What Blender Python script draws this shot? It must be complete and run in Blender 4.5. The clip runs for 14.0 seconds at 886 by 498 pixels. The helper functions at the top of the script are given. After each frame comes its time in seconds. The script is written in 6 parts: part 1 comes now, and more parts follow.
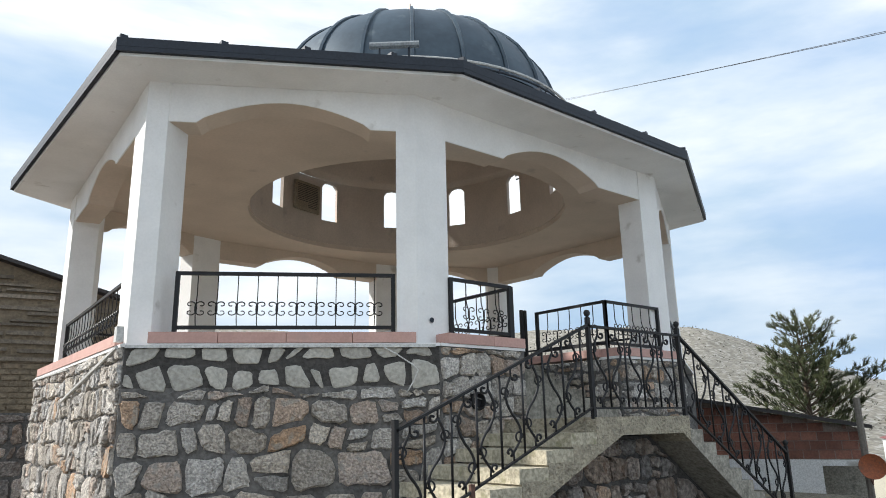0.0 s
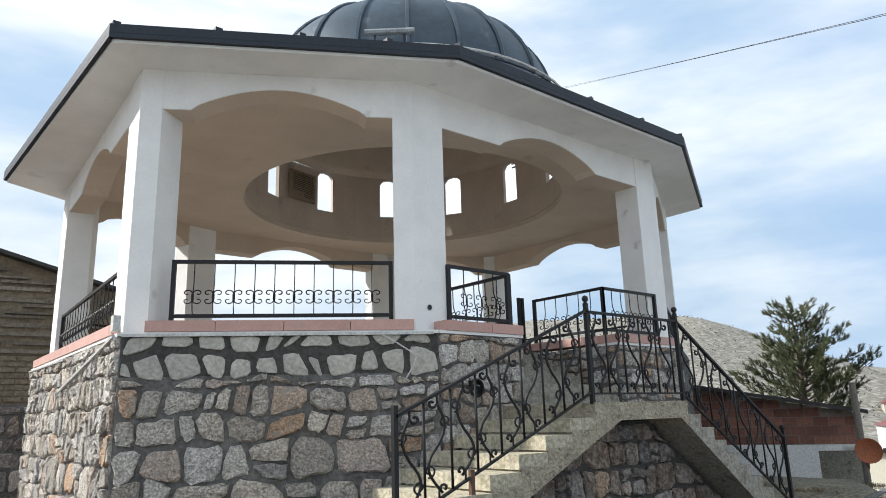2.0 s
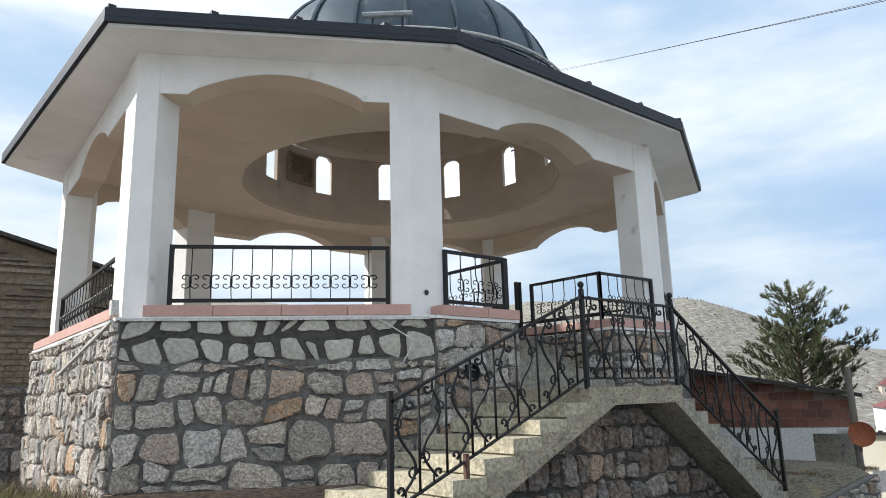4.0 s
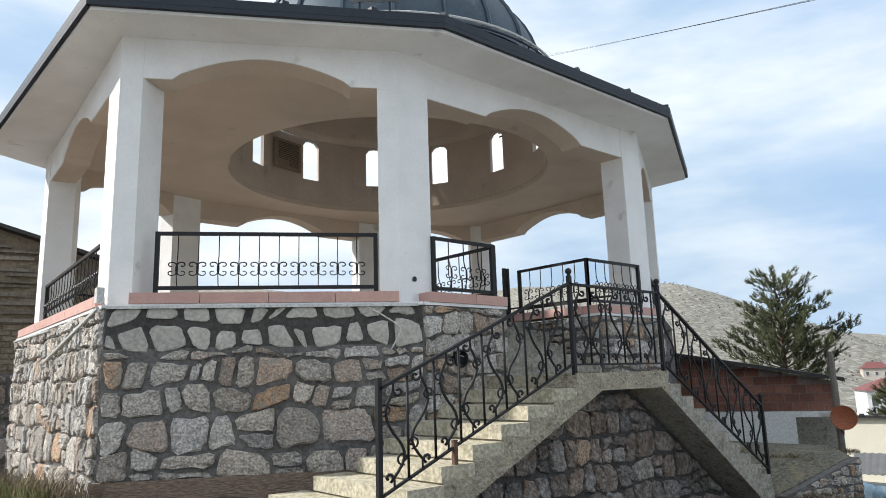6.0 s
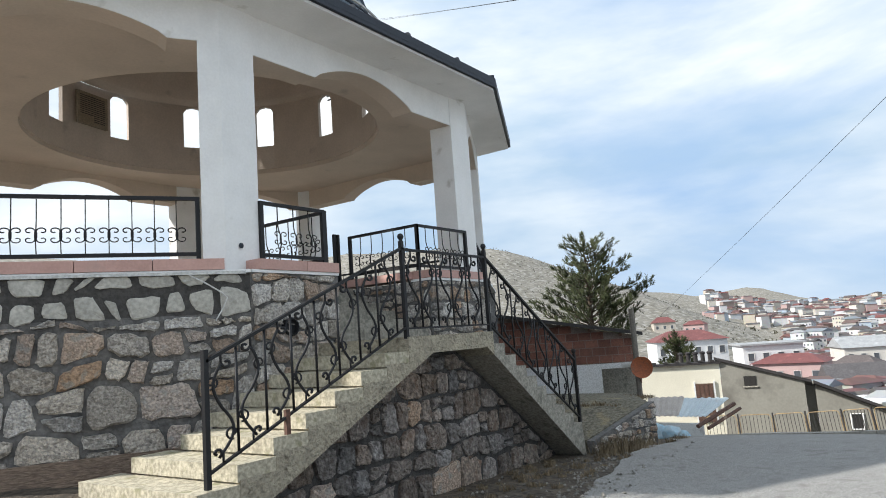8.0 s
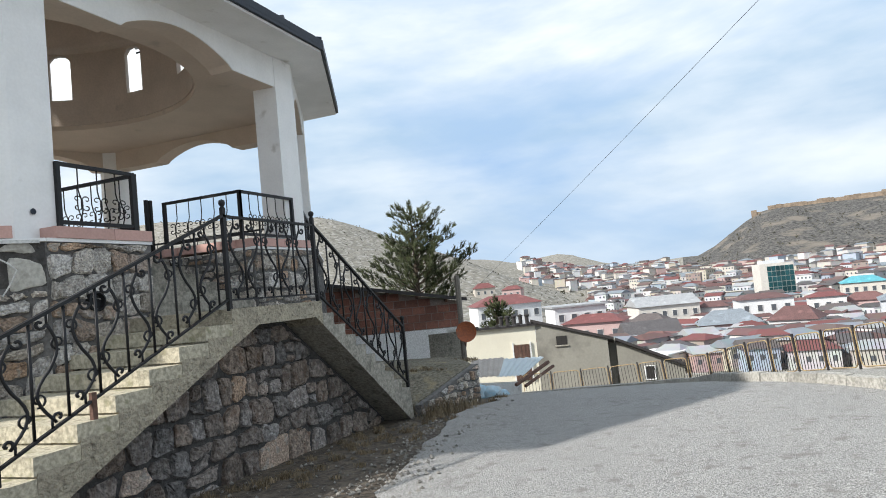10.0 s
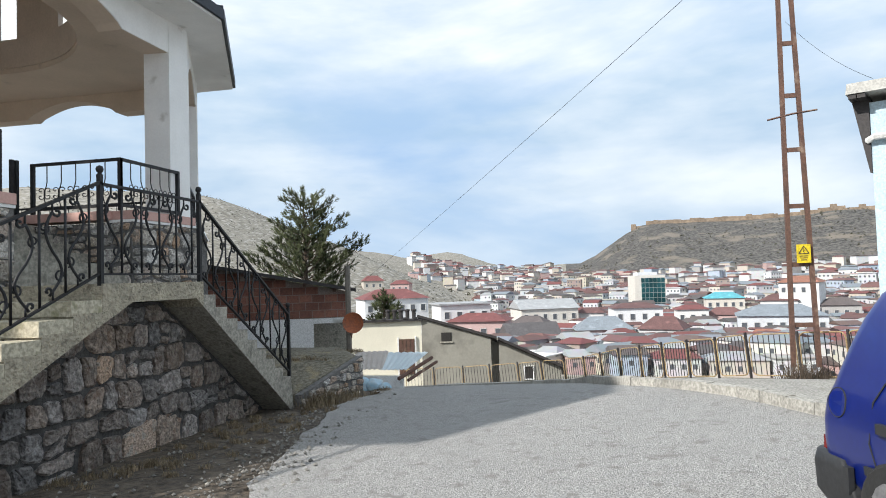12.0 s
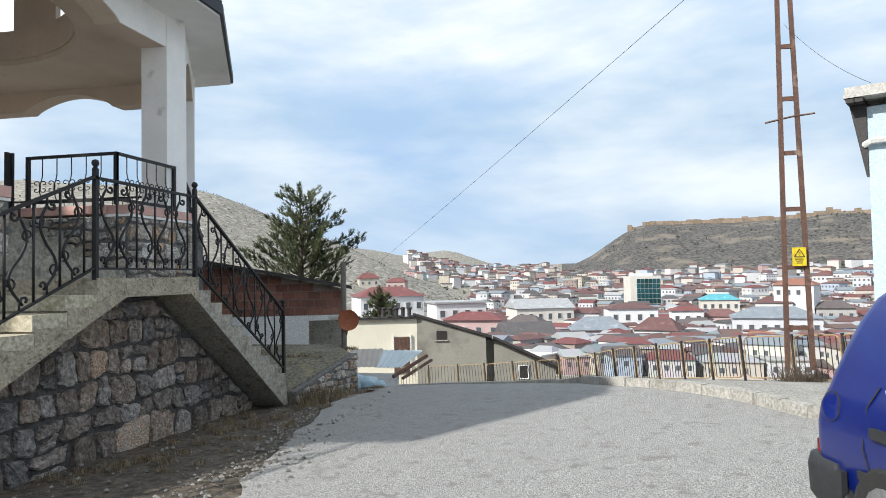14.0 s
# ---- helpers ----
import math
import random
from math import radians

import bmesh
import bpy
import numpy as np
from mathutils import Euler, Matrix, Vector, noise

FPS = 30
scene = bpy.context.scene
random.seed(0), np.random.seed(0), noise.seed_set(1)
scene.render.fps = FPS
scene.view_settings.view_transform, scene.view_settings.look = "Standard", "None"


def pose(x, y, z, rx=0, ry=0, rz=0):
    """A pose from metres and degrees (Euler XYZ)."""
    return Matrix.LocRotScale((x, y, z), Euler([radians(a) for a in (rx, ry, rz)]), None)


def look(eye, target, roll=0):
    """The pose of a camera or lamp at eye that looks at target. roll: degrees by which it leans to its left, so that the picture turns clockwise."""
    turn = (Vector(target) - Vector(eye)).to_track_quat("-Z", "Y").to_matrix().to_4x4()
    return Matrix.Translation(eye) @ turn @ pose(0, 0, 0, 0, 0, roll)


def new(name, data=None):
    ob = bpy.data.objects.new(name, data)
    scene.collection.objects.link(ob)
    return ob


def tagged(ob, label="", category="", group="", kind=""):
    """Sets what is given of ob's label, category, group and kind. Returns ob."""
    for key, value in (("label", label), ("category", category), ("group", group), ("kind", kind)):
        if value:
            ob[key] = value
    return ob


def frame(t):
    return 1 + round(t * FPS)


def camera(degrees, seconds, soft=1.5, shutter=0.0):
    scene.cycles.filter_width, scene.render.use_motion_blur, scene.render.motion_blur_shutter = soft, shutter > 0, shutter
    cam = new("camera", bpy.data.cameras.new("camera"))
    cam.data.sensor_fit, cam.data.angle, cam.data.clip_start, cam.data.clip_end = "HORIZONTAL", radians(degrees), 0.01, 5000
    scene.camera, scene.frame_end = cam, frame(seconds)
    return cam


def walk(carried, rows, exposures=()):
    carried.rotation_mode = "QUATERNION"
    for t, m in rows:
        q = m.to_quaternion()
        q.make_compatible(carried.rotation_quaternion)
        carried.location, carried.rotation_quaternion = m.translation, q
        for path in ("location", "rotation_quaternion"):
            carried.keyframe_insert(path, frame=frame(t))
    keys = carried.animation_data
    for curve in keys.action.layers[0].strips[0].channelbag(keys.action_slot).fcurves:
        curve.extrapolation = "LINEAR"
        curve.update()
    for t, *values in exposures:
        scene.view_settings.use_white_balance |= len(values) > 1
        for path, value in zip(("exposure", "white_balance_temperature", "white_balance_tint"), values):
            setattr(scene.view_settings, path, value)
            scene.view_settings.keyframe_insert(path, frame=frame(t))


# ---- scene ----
cam = camera(65.0, 14.0, soft=0.95)
# seconds, place, pitch, roll, yaw
ROWS = [
    (0.0, -8.267, -11.305, 1.538, 14.17, 1.22, -39.00),
    (0.5, -8.270, -11.249, 1.489, 14.02, 1.74, -39.28),
    (1.0, -8.268, -11.248, 1.491, 14.04, 1.66, -39.33),
    (1.5, -8.266, -11.240, 1.482, 13.92, 1.79, -39.28),
    (2.0, -8.263, -11.257, 1.493, 13.43, 1.67, -39.27),
    (4.5, -8.252, -11.323, 1.546, 11.71, 1.55, -39.24),
    (5.0, -8.255, -11.321, 1.550, 11.46, 1.56, -39.19),
    (5.5, -8.253, -11.315, 1.553, 10.82, 1.56, -39.27),
    (6.0, -8.253, -11.311, 1.554, 10.67, 1.76, -40.27),
    (6.5, -8.250, -11.294, 1.547, 10.09, 2.37, -43.36),
    (7.0, -8.264, -11.273, 1.555, 8.97, 2.83, -47.06),
    (7.5, -8.258, -11.251, 1.539, 7.96, 3.31, -50.10),
    (8.0, -8.242, -11.215, 1.551, 7.23, 4.12, -54.26),
    (8.5, -8.230, -11.193, 1.551, 6.44, 5.09, -58.37),
    (11.0, -8.105, -11.093, 1.560, 2.35, 3.62, -74.16),
    (11.5, -8.096, -11.082, 1.546, 2.37, 2.34, -76.64),
    (12.0, -8.080, -11.069, 1.540, 2.35, 1.75, -77.58),
    (12.5, -8.077, -11.066, 1.545, 2.27, 1.51, -77.94),
    (13.0, -8.082, -11.074, 1.543, 2.13, 1.23, -77.83),
    (13.5, -8.072, -11.066, 1.542, 2.16, 1.02, -77.36),
    (14.0, -8.069, -11.067, 1.545, 2.20, 1.03, -77.91),
]
walk(cam, [(t, pose(x, y, z, 90 + pitch, roll, yaw)) for t, x, y, z, pitch, roll, yaw in ROWS])

# ---- sky, sun ----
SUN_DIR = Vector((-0.576, 0.560, 0.597)).normalized()   # towards the sun
world = bpy.data.worlds.new("world")
scene.world = world
world.use_nodes = True
wt = world.node_tree
wt.nodes.clear()
w_out = wt.nodes.new("ShaderNodeOutputWorld")
w_bg = wt.nodes.new("ShaderNodeBackground")
w_sky = wt.nodes.new("ShaderNodeTexSky")
w_sky.sky_type = "NISHITA"
w_sky.sun_disc = False
w_sky.sun_elevation = math.asin(SUN_DIR.z)
w_sky.sun_rotation = math.atan2(SUN_DIR.x, SUN_DIR.y)
w_sky.altitude = 1500
w_co = wt.nodes.new("ShaderNodeTexCoord")
w_map = wt.nodes.new("ShaderNodeMapping")
w_map.inputs["Scale"].default_value = (1.0, 1.0, 3.2)
w_map.inputs["Rotation"].default_value = (0.10, 0.06, 0.4)
w_n1 = wt.nodes.new("ShaderNodeTexNoise")
w_n1.inputs["Scale"].default_value = 1.7
w_n1.inputs["Detail"].default_value = 7
w_n1.inputs["Roughness"].default_value = 0.55
w_n1.inputs["Distortion"].default_value = 0.35
w_r1 = wt.nodes.new("ShaderNodeValToRGB")
w_r1.color_ramp.elements[0].position = 0.27
w_r1.color_ramp.elements[1].position = 0.52
w_n2 = wt.nodes.new("ShaderNodeTexNoise")
w_n2.inputs["Scale"].default_value = 2.6
w_n2.inputs["Detail"].default_value = 6
w_r2 = wt.nodes.new("ShaderNodeValToRGB")
w_r2.color_ramp.elements[0].position = 0.33
w_r2.color_ramp.elements[0].color = (4.9, 6.5, 8.2, 1)
w_r2.color_ramp.elements[1].position = 0.62
w_r2.color_ramp.elements[1].color = (10.1, 10.4, 10.5, 1)
w_blue = wt.nodes.new("ShaderNodeMix")
w_blue.data_type = "RGBA"
w_blue.inputs["Factor"].default_value = 0.80
w_blue.inputs["B"].default_value = (4.6, 6.6, 9.4, 1)
w_mix = wt.nodes.new("ShaderNodeMix")
w_mix.data_type = "RGBA"
w_bg.inputs["Strength"].default_value = 0.113
link = wt.links.new
link(w_co.outputs["Generated"], w_map.inputs["Vector"])
link(w_map.outputs["Vector"], w_n1.inputs["Vector"])
link(w_map.outputs["Vector"], w_n2.inputs["Vector"])
link(w_n1.outputs["Fac"], w_r1.inputs["Fac"])
link(w_n2.outputs["Fac"], w_r2.inputs["Fac"])
link(w_sky.outputs["Color"], w_blue.inputs["A"])
link(w_r1.outputs["Color"], w_mix.inputs["Factor"])
link(w_blue.outputs["Result"], w_mix.inputs["A"])
link(w_r2.outputs["Color"], w_mix.inputs["B"])
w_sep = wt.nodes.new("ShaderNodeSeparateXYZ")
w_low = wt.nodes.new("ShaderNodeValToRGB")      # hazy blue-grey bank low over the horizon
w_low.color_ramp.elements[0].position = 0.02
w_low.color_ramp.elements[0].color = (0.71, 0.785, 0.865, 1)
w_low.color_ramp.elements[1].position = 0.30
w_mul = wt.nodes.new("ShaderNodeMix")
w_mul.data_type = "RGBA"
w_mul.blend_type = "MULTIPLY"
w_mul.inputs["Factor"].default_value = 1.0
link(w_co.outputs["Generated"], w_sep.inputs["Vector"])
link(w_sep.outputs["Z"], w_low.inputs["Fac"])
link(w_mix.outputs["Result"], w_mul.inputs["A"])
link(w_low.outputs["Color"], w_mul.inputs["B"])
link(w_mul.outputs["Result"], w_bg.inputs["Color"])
link(w_bg.outputs["Background"], w_out.inputs["Surface"])

sun = new("sun", bpy.data.lights.new("sun", "SUN"))
sun.data.energy = 6.0
sun.data.angle = radians(1.2)
sun.data.color = (1.0, 0.965, 0.91)
sun.matrix_world = look(SUN_DIR * 60, (0, 0, 0))
scene.view_settings.exposure = 0.0


# ---- materials ----
def material(name, base, rough=0.8, metal=0.0, dark=None, scale=6.0, amount=0.6, bump=0.3, bump_scale=40.0,
             stain=None, stain_scale=1.2, stain_at=0.58, per_object=0.0, per_island=0.0, hue=0.0, distance=0.01, rise=1.0):
    """A procedural surface: two scales of tone, an optional stain, fine relief, and a change from piece to piece."""
    m = bpy.data.materials.new(name)
    m.use_nodes = True
    nt = m.node_tree
    bs = nt.nodes["Principled BSDF"]
    bs.inputs["Roughness"].default_value = rough
    bs.inputs["Metallic"].default_value = metal
    co = nt.nodes.new("ShaderNodeTexCoord")
    geo = nt.nodes.new("ShaderNodeNewGeometry")

    def noise_node(s, detail, vec):
        n = nt.nodes.new("ShaderNodeTexNoise")
        n.inputs["Scale"].default_value = s
        n.inputs["Detail"].default_value = detail
        nt.links.new(vec, n.inputs["Vector"])
        return n.outputs["Fac"]

    def mix(fac, a, b, how="MIX"):
        n = nt.nodes.new("ShaderNodeMix")
        n.data_type = "RGBA"
        n.blend_type = how
        for sock, v in ((n.inputs["Factor"], fac), (n.inputs["A"], a), (n.inputs["B"], b)):
            if isinstance(v, (int, float)):
                sock.default_value = v
            elif isinstance(v, tuple):
                sock.default_value = (*v, 1)
            else:
                nt.links.new(v, sock)
        return n.outputs["Result"]

    def ramp(fac, lo, hi):
        n = nt.nodes.new("ShaderNodeMapRange")
        n.inputs["From Min"].default_value = lo
        n.inputs["From Max"].default_value = hi
        nt.links.new(fac, n.inputs["Value"])
        return n.outputs["Result"]

    pos = geo.outputs["Position"]
    if rise != 1.0:
        vm = nt.nodes.new("ShaderNodeVectorMath")
        vm.operation = "MULTIPLY"
        vm.inputs[1].default_value = (1, 1, rise)
        nt.links.new(pos, vm.inputs[0])
        pos = vm.outputs[0]
    dark = dark or tuple(c * 0.72 for c in base)
    coarse = ramp(noise_node(scale, 5, pos), 0.32, 0.68)
    fine = ramp(noise_node(bump_scale * 0.8, 4, pos), 0.36, 0.64)
    col = mix(coarse, dark, base)
    col = mix(min(1.0, amount * 0.6), col, mix(fine, tuple(c * 0.6 for c in dark), tuple(min(1, c * 1.25) for c in base)))
    if stain:
        col = mix(ramp(noise_node(stain_scale, 6, pos), stain_at, stain_at + 0.12), col, stain)
    rnd = None
    if per_object:
        rnd = nt.nodes.new("ShaderNodeObjectInfo").outputs["Random"]
        k = per_object
    elif per_island:
        rnd = geo.outputs["Random Per Island"]
        k = per_island
    if rnd:
        hs = nt.nodes.new("ShaderNodeHueSaturation")
        mr = nt.nodes.new("ShaderNodeMapRange")
        mr.inputs["To Min"].default_value = 1 - k
        mr.inputs["To Max"].default_value = 1 + k
        nt.links.new(rnd, mr.inputs["Value"])
        nt.links.new(mr.outputs["Result"], hs.inputs["Value"])
        if hue:
            ml = nt.nodes.new("ShaderNodeMath")
            ml.operation = "MULTIPLY"
            ml.inputs[1].default_value = 7.31
            fr = nt.nodes.new("ShaderNodeMath")
            fr.operation = "FRACT"
            m2 = nt.nodes.new("ShaderNodeMapRange")
            m2.inputs["To Min"].default_value = 1 - hue
            m2.inputs["To Max"].default_value = 1 + hue
            nt.links.new(rnd, ml.inputs[0])
            nt.links.new(ml.outputs[0], fr.inputs[0])
            nt.links.new(fr.outputs[0], m2.inputs["Value"])
            nt.links.new(m2.outputs["Result"], hs.inputs["Saturation"])
        nt.links.new(col, hs.inputs["Color"])
        col = hs.outputs["Color"]
    nt.links.new(col, bs.inputs["Base Color"])
    if bump:
        bp = nt.nodes.new("ShaderNodeBump")
        bp.inputs["Strength"].default_value = bump
        bp.inputs["Distance"].default_value = distance
        nt.links.new(noise_node(bump_scale, 6, pos), bp.inputs["Height"])
        nt.links.new(bp.outputs["Normal"], bs.inputs["Normal"])
    return m


M_WHITE = material("white_paint", (0.86, 0.855, 0.84), 0.75, dark=(0.78, 0.775, 0.76), scale=2.2, amount=0.10, bump=0.25,
                   bump_scale=35, stain=(0.50, 0.48, 0.44), stain_scale=2.4, stain_at=0.66)
M_CEIL = material("beige_plaster", (0.645, 0.54, 0.445), 0.88, dark=(0.555, 0.465, 0.38), scale=1.1, amount=0.12, bump=0.25,
                  bump_scale=25, stain=(0.42, 0.35, 0.29), stain_scale=1.6, stain_at=0.68)
M_DRUM = material("brown_beige_render", (0.60, 0.505, 0.425), 0.9, dark=(0.51, 0.43, 0.36), scale=1.6, amount=0.2, bump=0.4, bump_scale=30,
                  stain=(0.34, 0.29, 0.25), stain_scale=1.3, stain_at=0.64)
M_LEAD = material("slate_blue_sheet", (0.060, 0.090, 0.118), 0.50, 0.25, dark=(0.036, 0.056, 0.078), scale=1.8, amount=0.2, bump=0.15,
                  bump_scale=12, stain=(0.10, 0.13, 0.15), stain_scale=3.0, stain_at=0.62)
M_FASCIA = material("dark_fascia_sheet", (0.020, 0.027, 0.040), 0.55, 0.2, scale=3, bump=0.1)
M_IRON = material("black_iron", (0.014, 0.014, 0.016), 0.5, 0.3, scale=9, amount=0.5, bump=0.12, bump_scale=80)
M_RUSTIRON = material("rusted_steel", (0.155, 0.082, 0.058), 0.8, 0.2, dark=(0.085, 0.05, 0.04), scale=5, bump=0.3,
                      stain=(0.28, 0.20, 0.15), stain_scale=3, stain_at=0.6)
M_COPING = material("terracotta_coping", (0.56, 0.345, 0.30), 0.7, dark=(0.49, 0.295, 0.25), scale=3, amount=0.2, bump=0.15, per_object=0.07,
                    stain=(0.44, 0.30, 0.26), stain_scale=3, stain_at=0.64)
M_MORTAR = material("grey_mortar", (0.185, 0.178, 0.17), 0.95, dark=(0.095, 0.092, 0.088), scale=4, bump=0.9, bump_scale=22, distance=0.03)
M_STONE = material("rubble_stone", (0.62, 0.575, 0.52), 0.93, dark=(0.38, 0.35, 0.315), scale=9, amount=1.0, bump=1.0, bump_scale=42,
                   distance=0.055, per_object=0.30, hue=0.5, stain=(0.30, 0.275, 0.25), stain_scale=14, stain_at=0.56)
M_STONE_WARM = material("ochre_rubble_stone", (0.56, 0.43, 0.335), 0.93, dark=(0.36, 0.275, 0.22), scale=9, amount=1.0, bump=1.0,
                        bump_scale=42, distance=0.055, per_object=0.25, hue=0.4, stain=(0.38, 0.34, 0.295), stain_scale=10, stain_at=0.53)
M_STONE_FLAT = material("dressed_grey_stone", (0.48, 0.465, 0.42), 0.9, dark=(0.38, 0.365, 0.325), scale=6, bump=0.4, bump_scale=30, per_object=0.1)
M_MORTAR_DARK = material("dark_mortar", (0.085, 0.08, 0.075), 0.95, dark=(0.045, 0.043, 0.041), scale=4, bump=0.9, bump_scale=22, distance=0.03)
# browner stones, toned down further to carry the shade under the stair
M_STONE_BROWN_SHADED = material("brown_grey_rubble_stone_shaded", (0.30, 0.26, 0.23), 0.92, dark=(0.165, 0.145, 0.13), scale=9, amount=1.1, bump=1.0, bump_scale=22,
                         distance=0.07, per_object=0.35, hue=0.6, stain=(0.17, 0.135, 0.115), stain_scale=7, stain_at=0.52)
M_CONC = material("weathered_concrete", (0.37, 0.345, 0.29), 0.92, dark=(0.25, 0.235, 0.20), scale=3, amount=0.9, bump=0.8, bump_scale=28,
                  distance=0.02, stain=(0.15, 0.145, 0.12), stain_scale=5, stain_at=0.57)
M_ASPHALT = material("worn_asphalt", (0.40, 0.39, 0.372), 0.95, dark=(0.235, 0.228, 0.218), scale=0.75, amount=1.6, bump=1.0, bump_scale=85,
                     distance=0.025, stain=(0.225, 0.213, 0.198), stain_scale=5.5, stain_at=0.57)
M_SOIL = material("brown_soil", (0.115, 0.09, 0.066), 0.97, dark=(0.045, 0.037, 0.029), scale=1.5, amount=1.0, bump=1.0, bump_scale=14,
                  distance=0.05, stain=(0.13, 0.108, 0.082), stain_scale=3, stain_at=0.55)
M_STEP = material("pale_worn_step", (0.49, 0.445, 0.34), 0.92, dark=(0.35, 0.32, 0.24), scale=4, amount=1.0, bump=0.7, bump_scale=30,
                  distance=0.015, stain=(0.24, 0.23, 0.13), stain_scale=5, stain_at=0.58)
M_PITTED = material("pitted_yellow_concrete", (0.45, 0.40, 0.30), 0.93, dark=(0.29, 0.26, 0.20), scale=4, amount=0.45, bump=1.0, bump_scale=24,
                    distance=0.06, stain=(0.15, 0.13, 0.095), stain_scale=10, stain_at=0.585)
M_PVC = material("white_plastic", (0.62, 0.62, 0.60), 0.5, scale=5, bump=0.05)


# ---- building blocks ----
def boxbm(bm, x0, x1, y0, y1, z0, z1, m=None):
    vs = [bm.verts.new((m @ Vector(p)) if m else p) for p in
          ((x0, y0, z0), (x1, y0, z0), (x1, y1, z0), (x0, y1, z0), (x0, y0, z1), (x1, y0, z1), (x1, y1, z1), (x0, y1, z1))]
    for f in ((0, 3, 2, 1), (4, 5, 6, 7), (0, 1, 5, 4), (1, 2, 6, 5), (2, 3, 7, 6), (3, 0, 4, 7)):
        bm.faces.new([vs[i] for i in f])
    return bm


def prism(bm, low, high):
    """A closed solid between two rings of points of equal count."""
    a = [bm.verts.new(p) for p in low]
    b = [bm.verts.new(p) for p in high]
    n = len(a)
    for i in range(n):
        bm.faces.new((a[i], a[(i + 1) % n], b[(i + 1) % n], b[i]))
    bm.faces.new(list(reversed(a)))
    bm.faces.new(b)
    return bm


def tube(bm, pts, r, n=6):
    """A round bar along a line of points; r is one radius or one for each point."""
    pts = [Vector(p) for p in pts]
    rings = []
    side = None
    for i, p in enumerate(pts):
        d = (pts[min(i + 1, len(pts) - 1)] - pts[max(i - 1, 0)]).normalized()
        if side is None:
            side = d.orthogonal().normalized()
        side = (side - d * side.dot(d))
        side = side.normalized() if side.length > 1e-6 else d.orthogonal().normalized()
        up = d.cross(side)
        k = r[i] if isinstance(r, (list, tuple)) else r
        rings.append([bm.verts.new(p + (side * math.cos(2 * math.pi * j / n) + up * math.sin(2 * math.pi * j / n)) * k) for j in range(n)])
    for a, b in zip(rings, rings[1:]):
        for j in range(n):
            bm.faces.new((a[j], a[(j + 1) % n], b[(j + 1) % n], b[j]))
    bm.faces.new(list(reversed(rings[0])))
    bm.faces.new(rings[-1])
    return bm


def lathe(bm, profile, n=24, centre=(0, 0)):
    """Turns a list of (radius, z) about an upright axis."""
    rings = []
    for r, z in profile:
        rings.append([bm.verts.new((centre[0] + r * math.cos(2 * math.pi * j / n), centre[1] + r * math.sin(2 * math.pi * j / n), z)) for j in range(n)])
    for a, b in zip(rings, rings[1:]):
        for j in range(n):
            bm.faces.new((a[j], a[(j + 1) % n], b[(j + 1) % n], b[j]))
    return bm


def mesh_of(bm, name, mat, smooth=False, bevel=0.0):
    if bevel:
        bmesh.ops.bevel(bm, geom=[e for e in bm.edges if len(e.link_faces) == 2 and e.calc_face_angle(0) > 0.5], offset=bevel, segments=1, affect="EDGES")
    bmesh.ops.recalc_face_normals(bm, faces=bm.faces)
    if smooth:
        for f in bm.faces:
            f.smooth = True
    me = bpy.data.meshes.new(name)
    bm.to_mesh(me)
    bm.free()
    for one in (mat if isinstance(mat, (list, tuple)) else [mat]):
        me.materials.append(one)
    return me


def part(name, bm, mat, parent, label="", smooth=False, bevel=0.0, place=None):
    me = bm if isinstance(bm, bpy.types.Mesh) else mesh_of(bm, name, mat, smooth, bevel)
    ob = new(name, me)
    ob.parent = parent
    if place is not None:
        ob.matrix_basis = place
    if label:
        ob["label"] = label
    return ob


def thing(name, label, category, group="", kind="", place=None):
    ob = new(name)
    ob.empty_display_size = 0.1
    if place is not None:
        ob.matrix_basis = place
    return tagged(ob, label, category, group, kind)


def single(name, bm, mat, label, category, group="", kind="", smooth=False, bevel=0.0, place=None):
    me = bm if isinstance(bm, bpy.types.Mesh) else mesh_of(bm, name, mat, smooth, bevel)
    ob = new(name, me)
    if place is not None:
        ob.matrix_basis = place
    return tagged(ob, label, category, group, kind)


def offset_ring(ring, d):
    """The ring of plan points moved outwards by d."""
    out = []
    n = len(ring)
    for i in range(n):
        a, b, c = Vector(ring[i - 1]), Vector(ring[i]), Vector(ring[(i + 1) % n])
        u, v = (b - a).normalized(), (c - b).normalized()
        n1, n2 = Vector((u.y, -u.x)), Vector((v.y, -v.x))
        s = n1 + n2
        p = b + s * (d / s.dot(n1))
        out.append((p.x, p.y))
    return out


def up3(ring, z):
    return [(x, y, z) for x, y in ring]


# ---- ground ----
EYE_XY = Vector((-8.2, -11.3))


def smoothstep(a, b, x):
    t = min(1.0, max(0.0, (x - a) / (b - a)))
    return t * t * (3 - 2 * t)


def near_ground(x, y):
    z = -0.035 * (min(x, 9) + 8.2) - 0.03 * (min(y, -5) + 11.3)
    # bank of soil against the front wall
    d = (x + 6.0) * -0.49 + (y + 2.58) * -0.872      # metres out from the front wall
    z += 0.66 * smoothstep(3.0, 0.2, d) * smoothstep(-3.4, -4.4, x) * smoothstep(-12, -7, x)
    return z


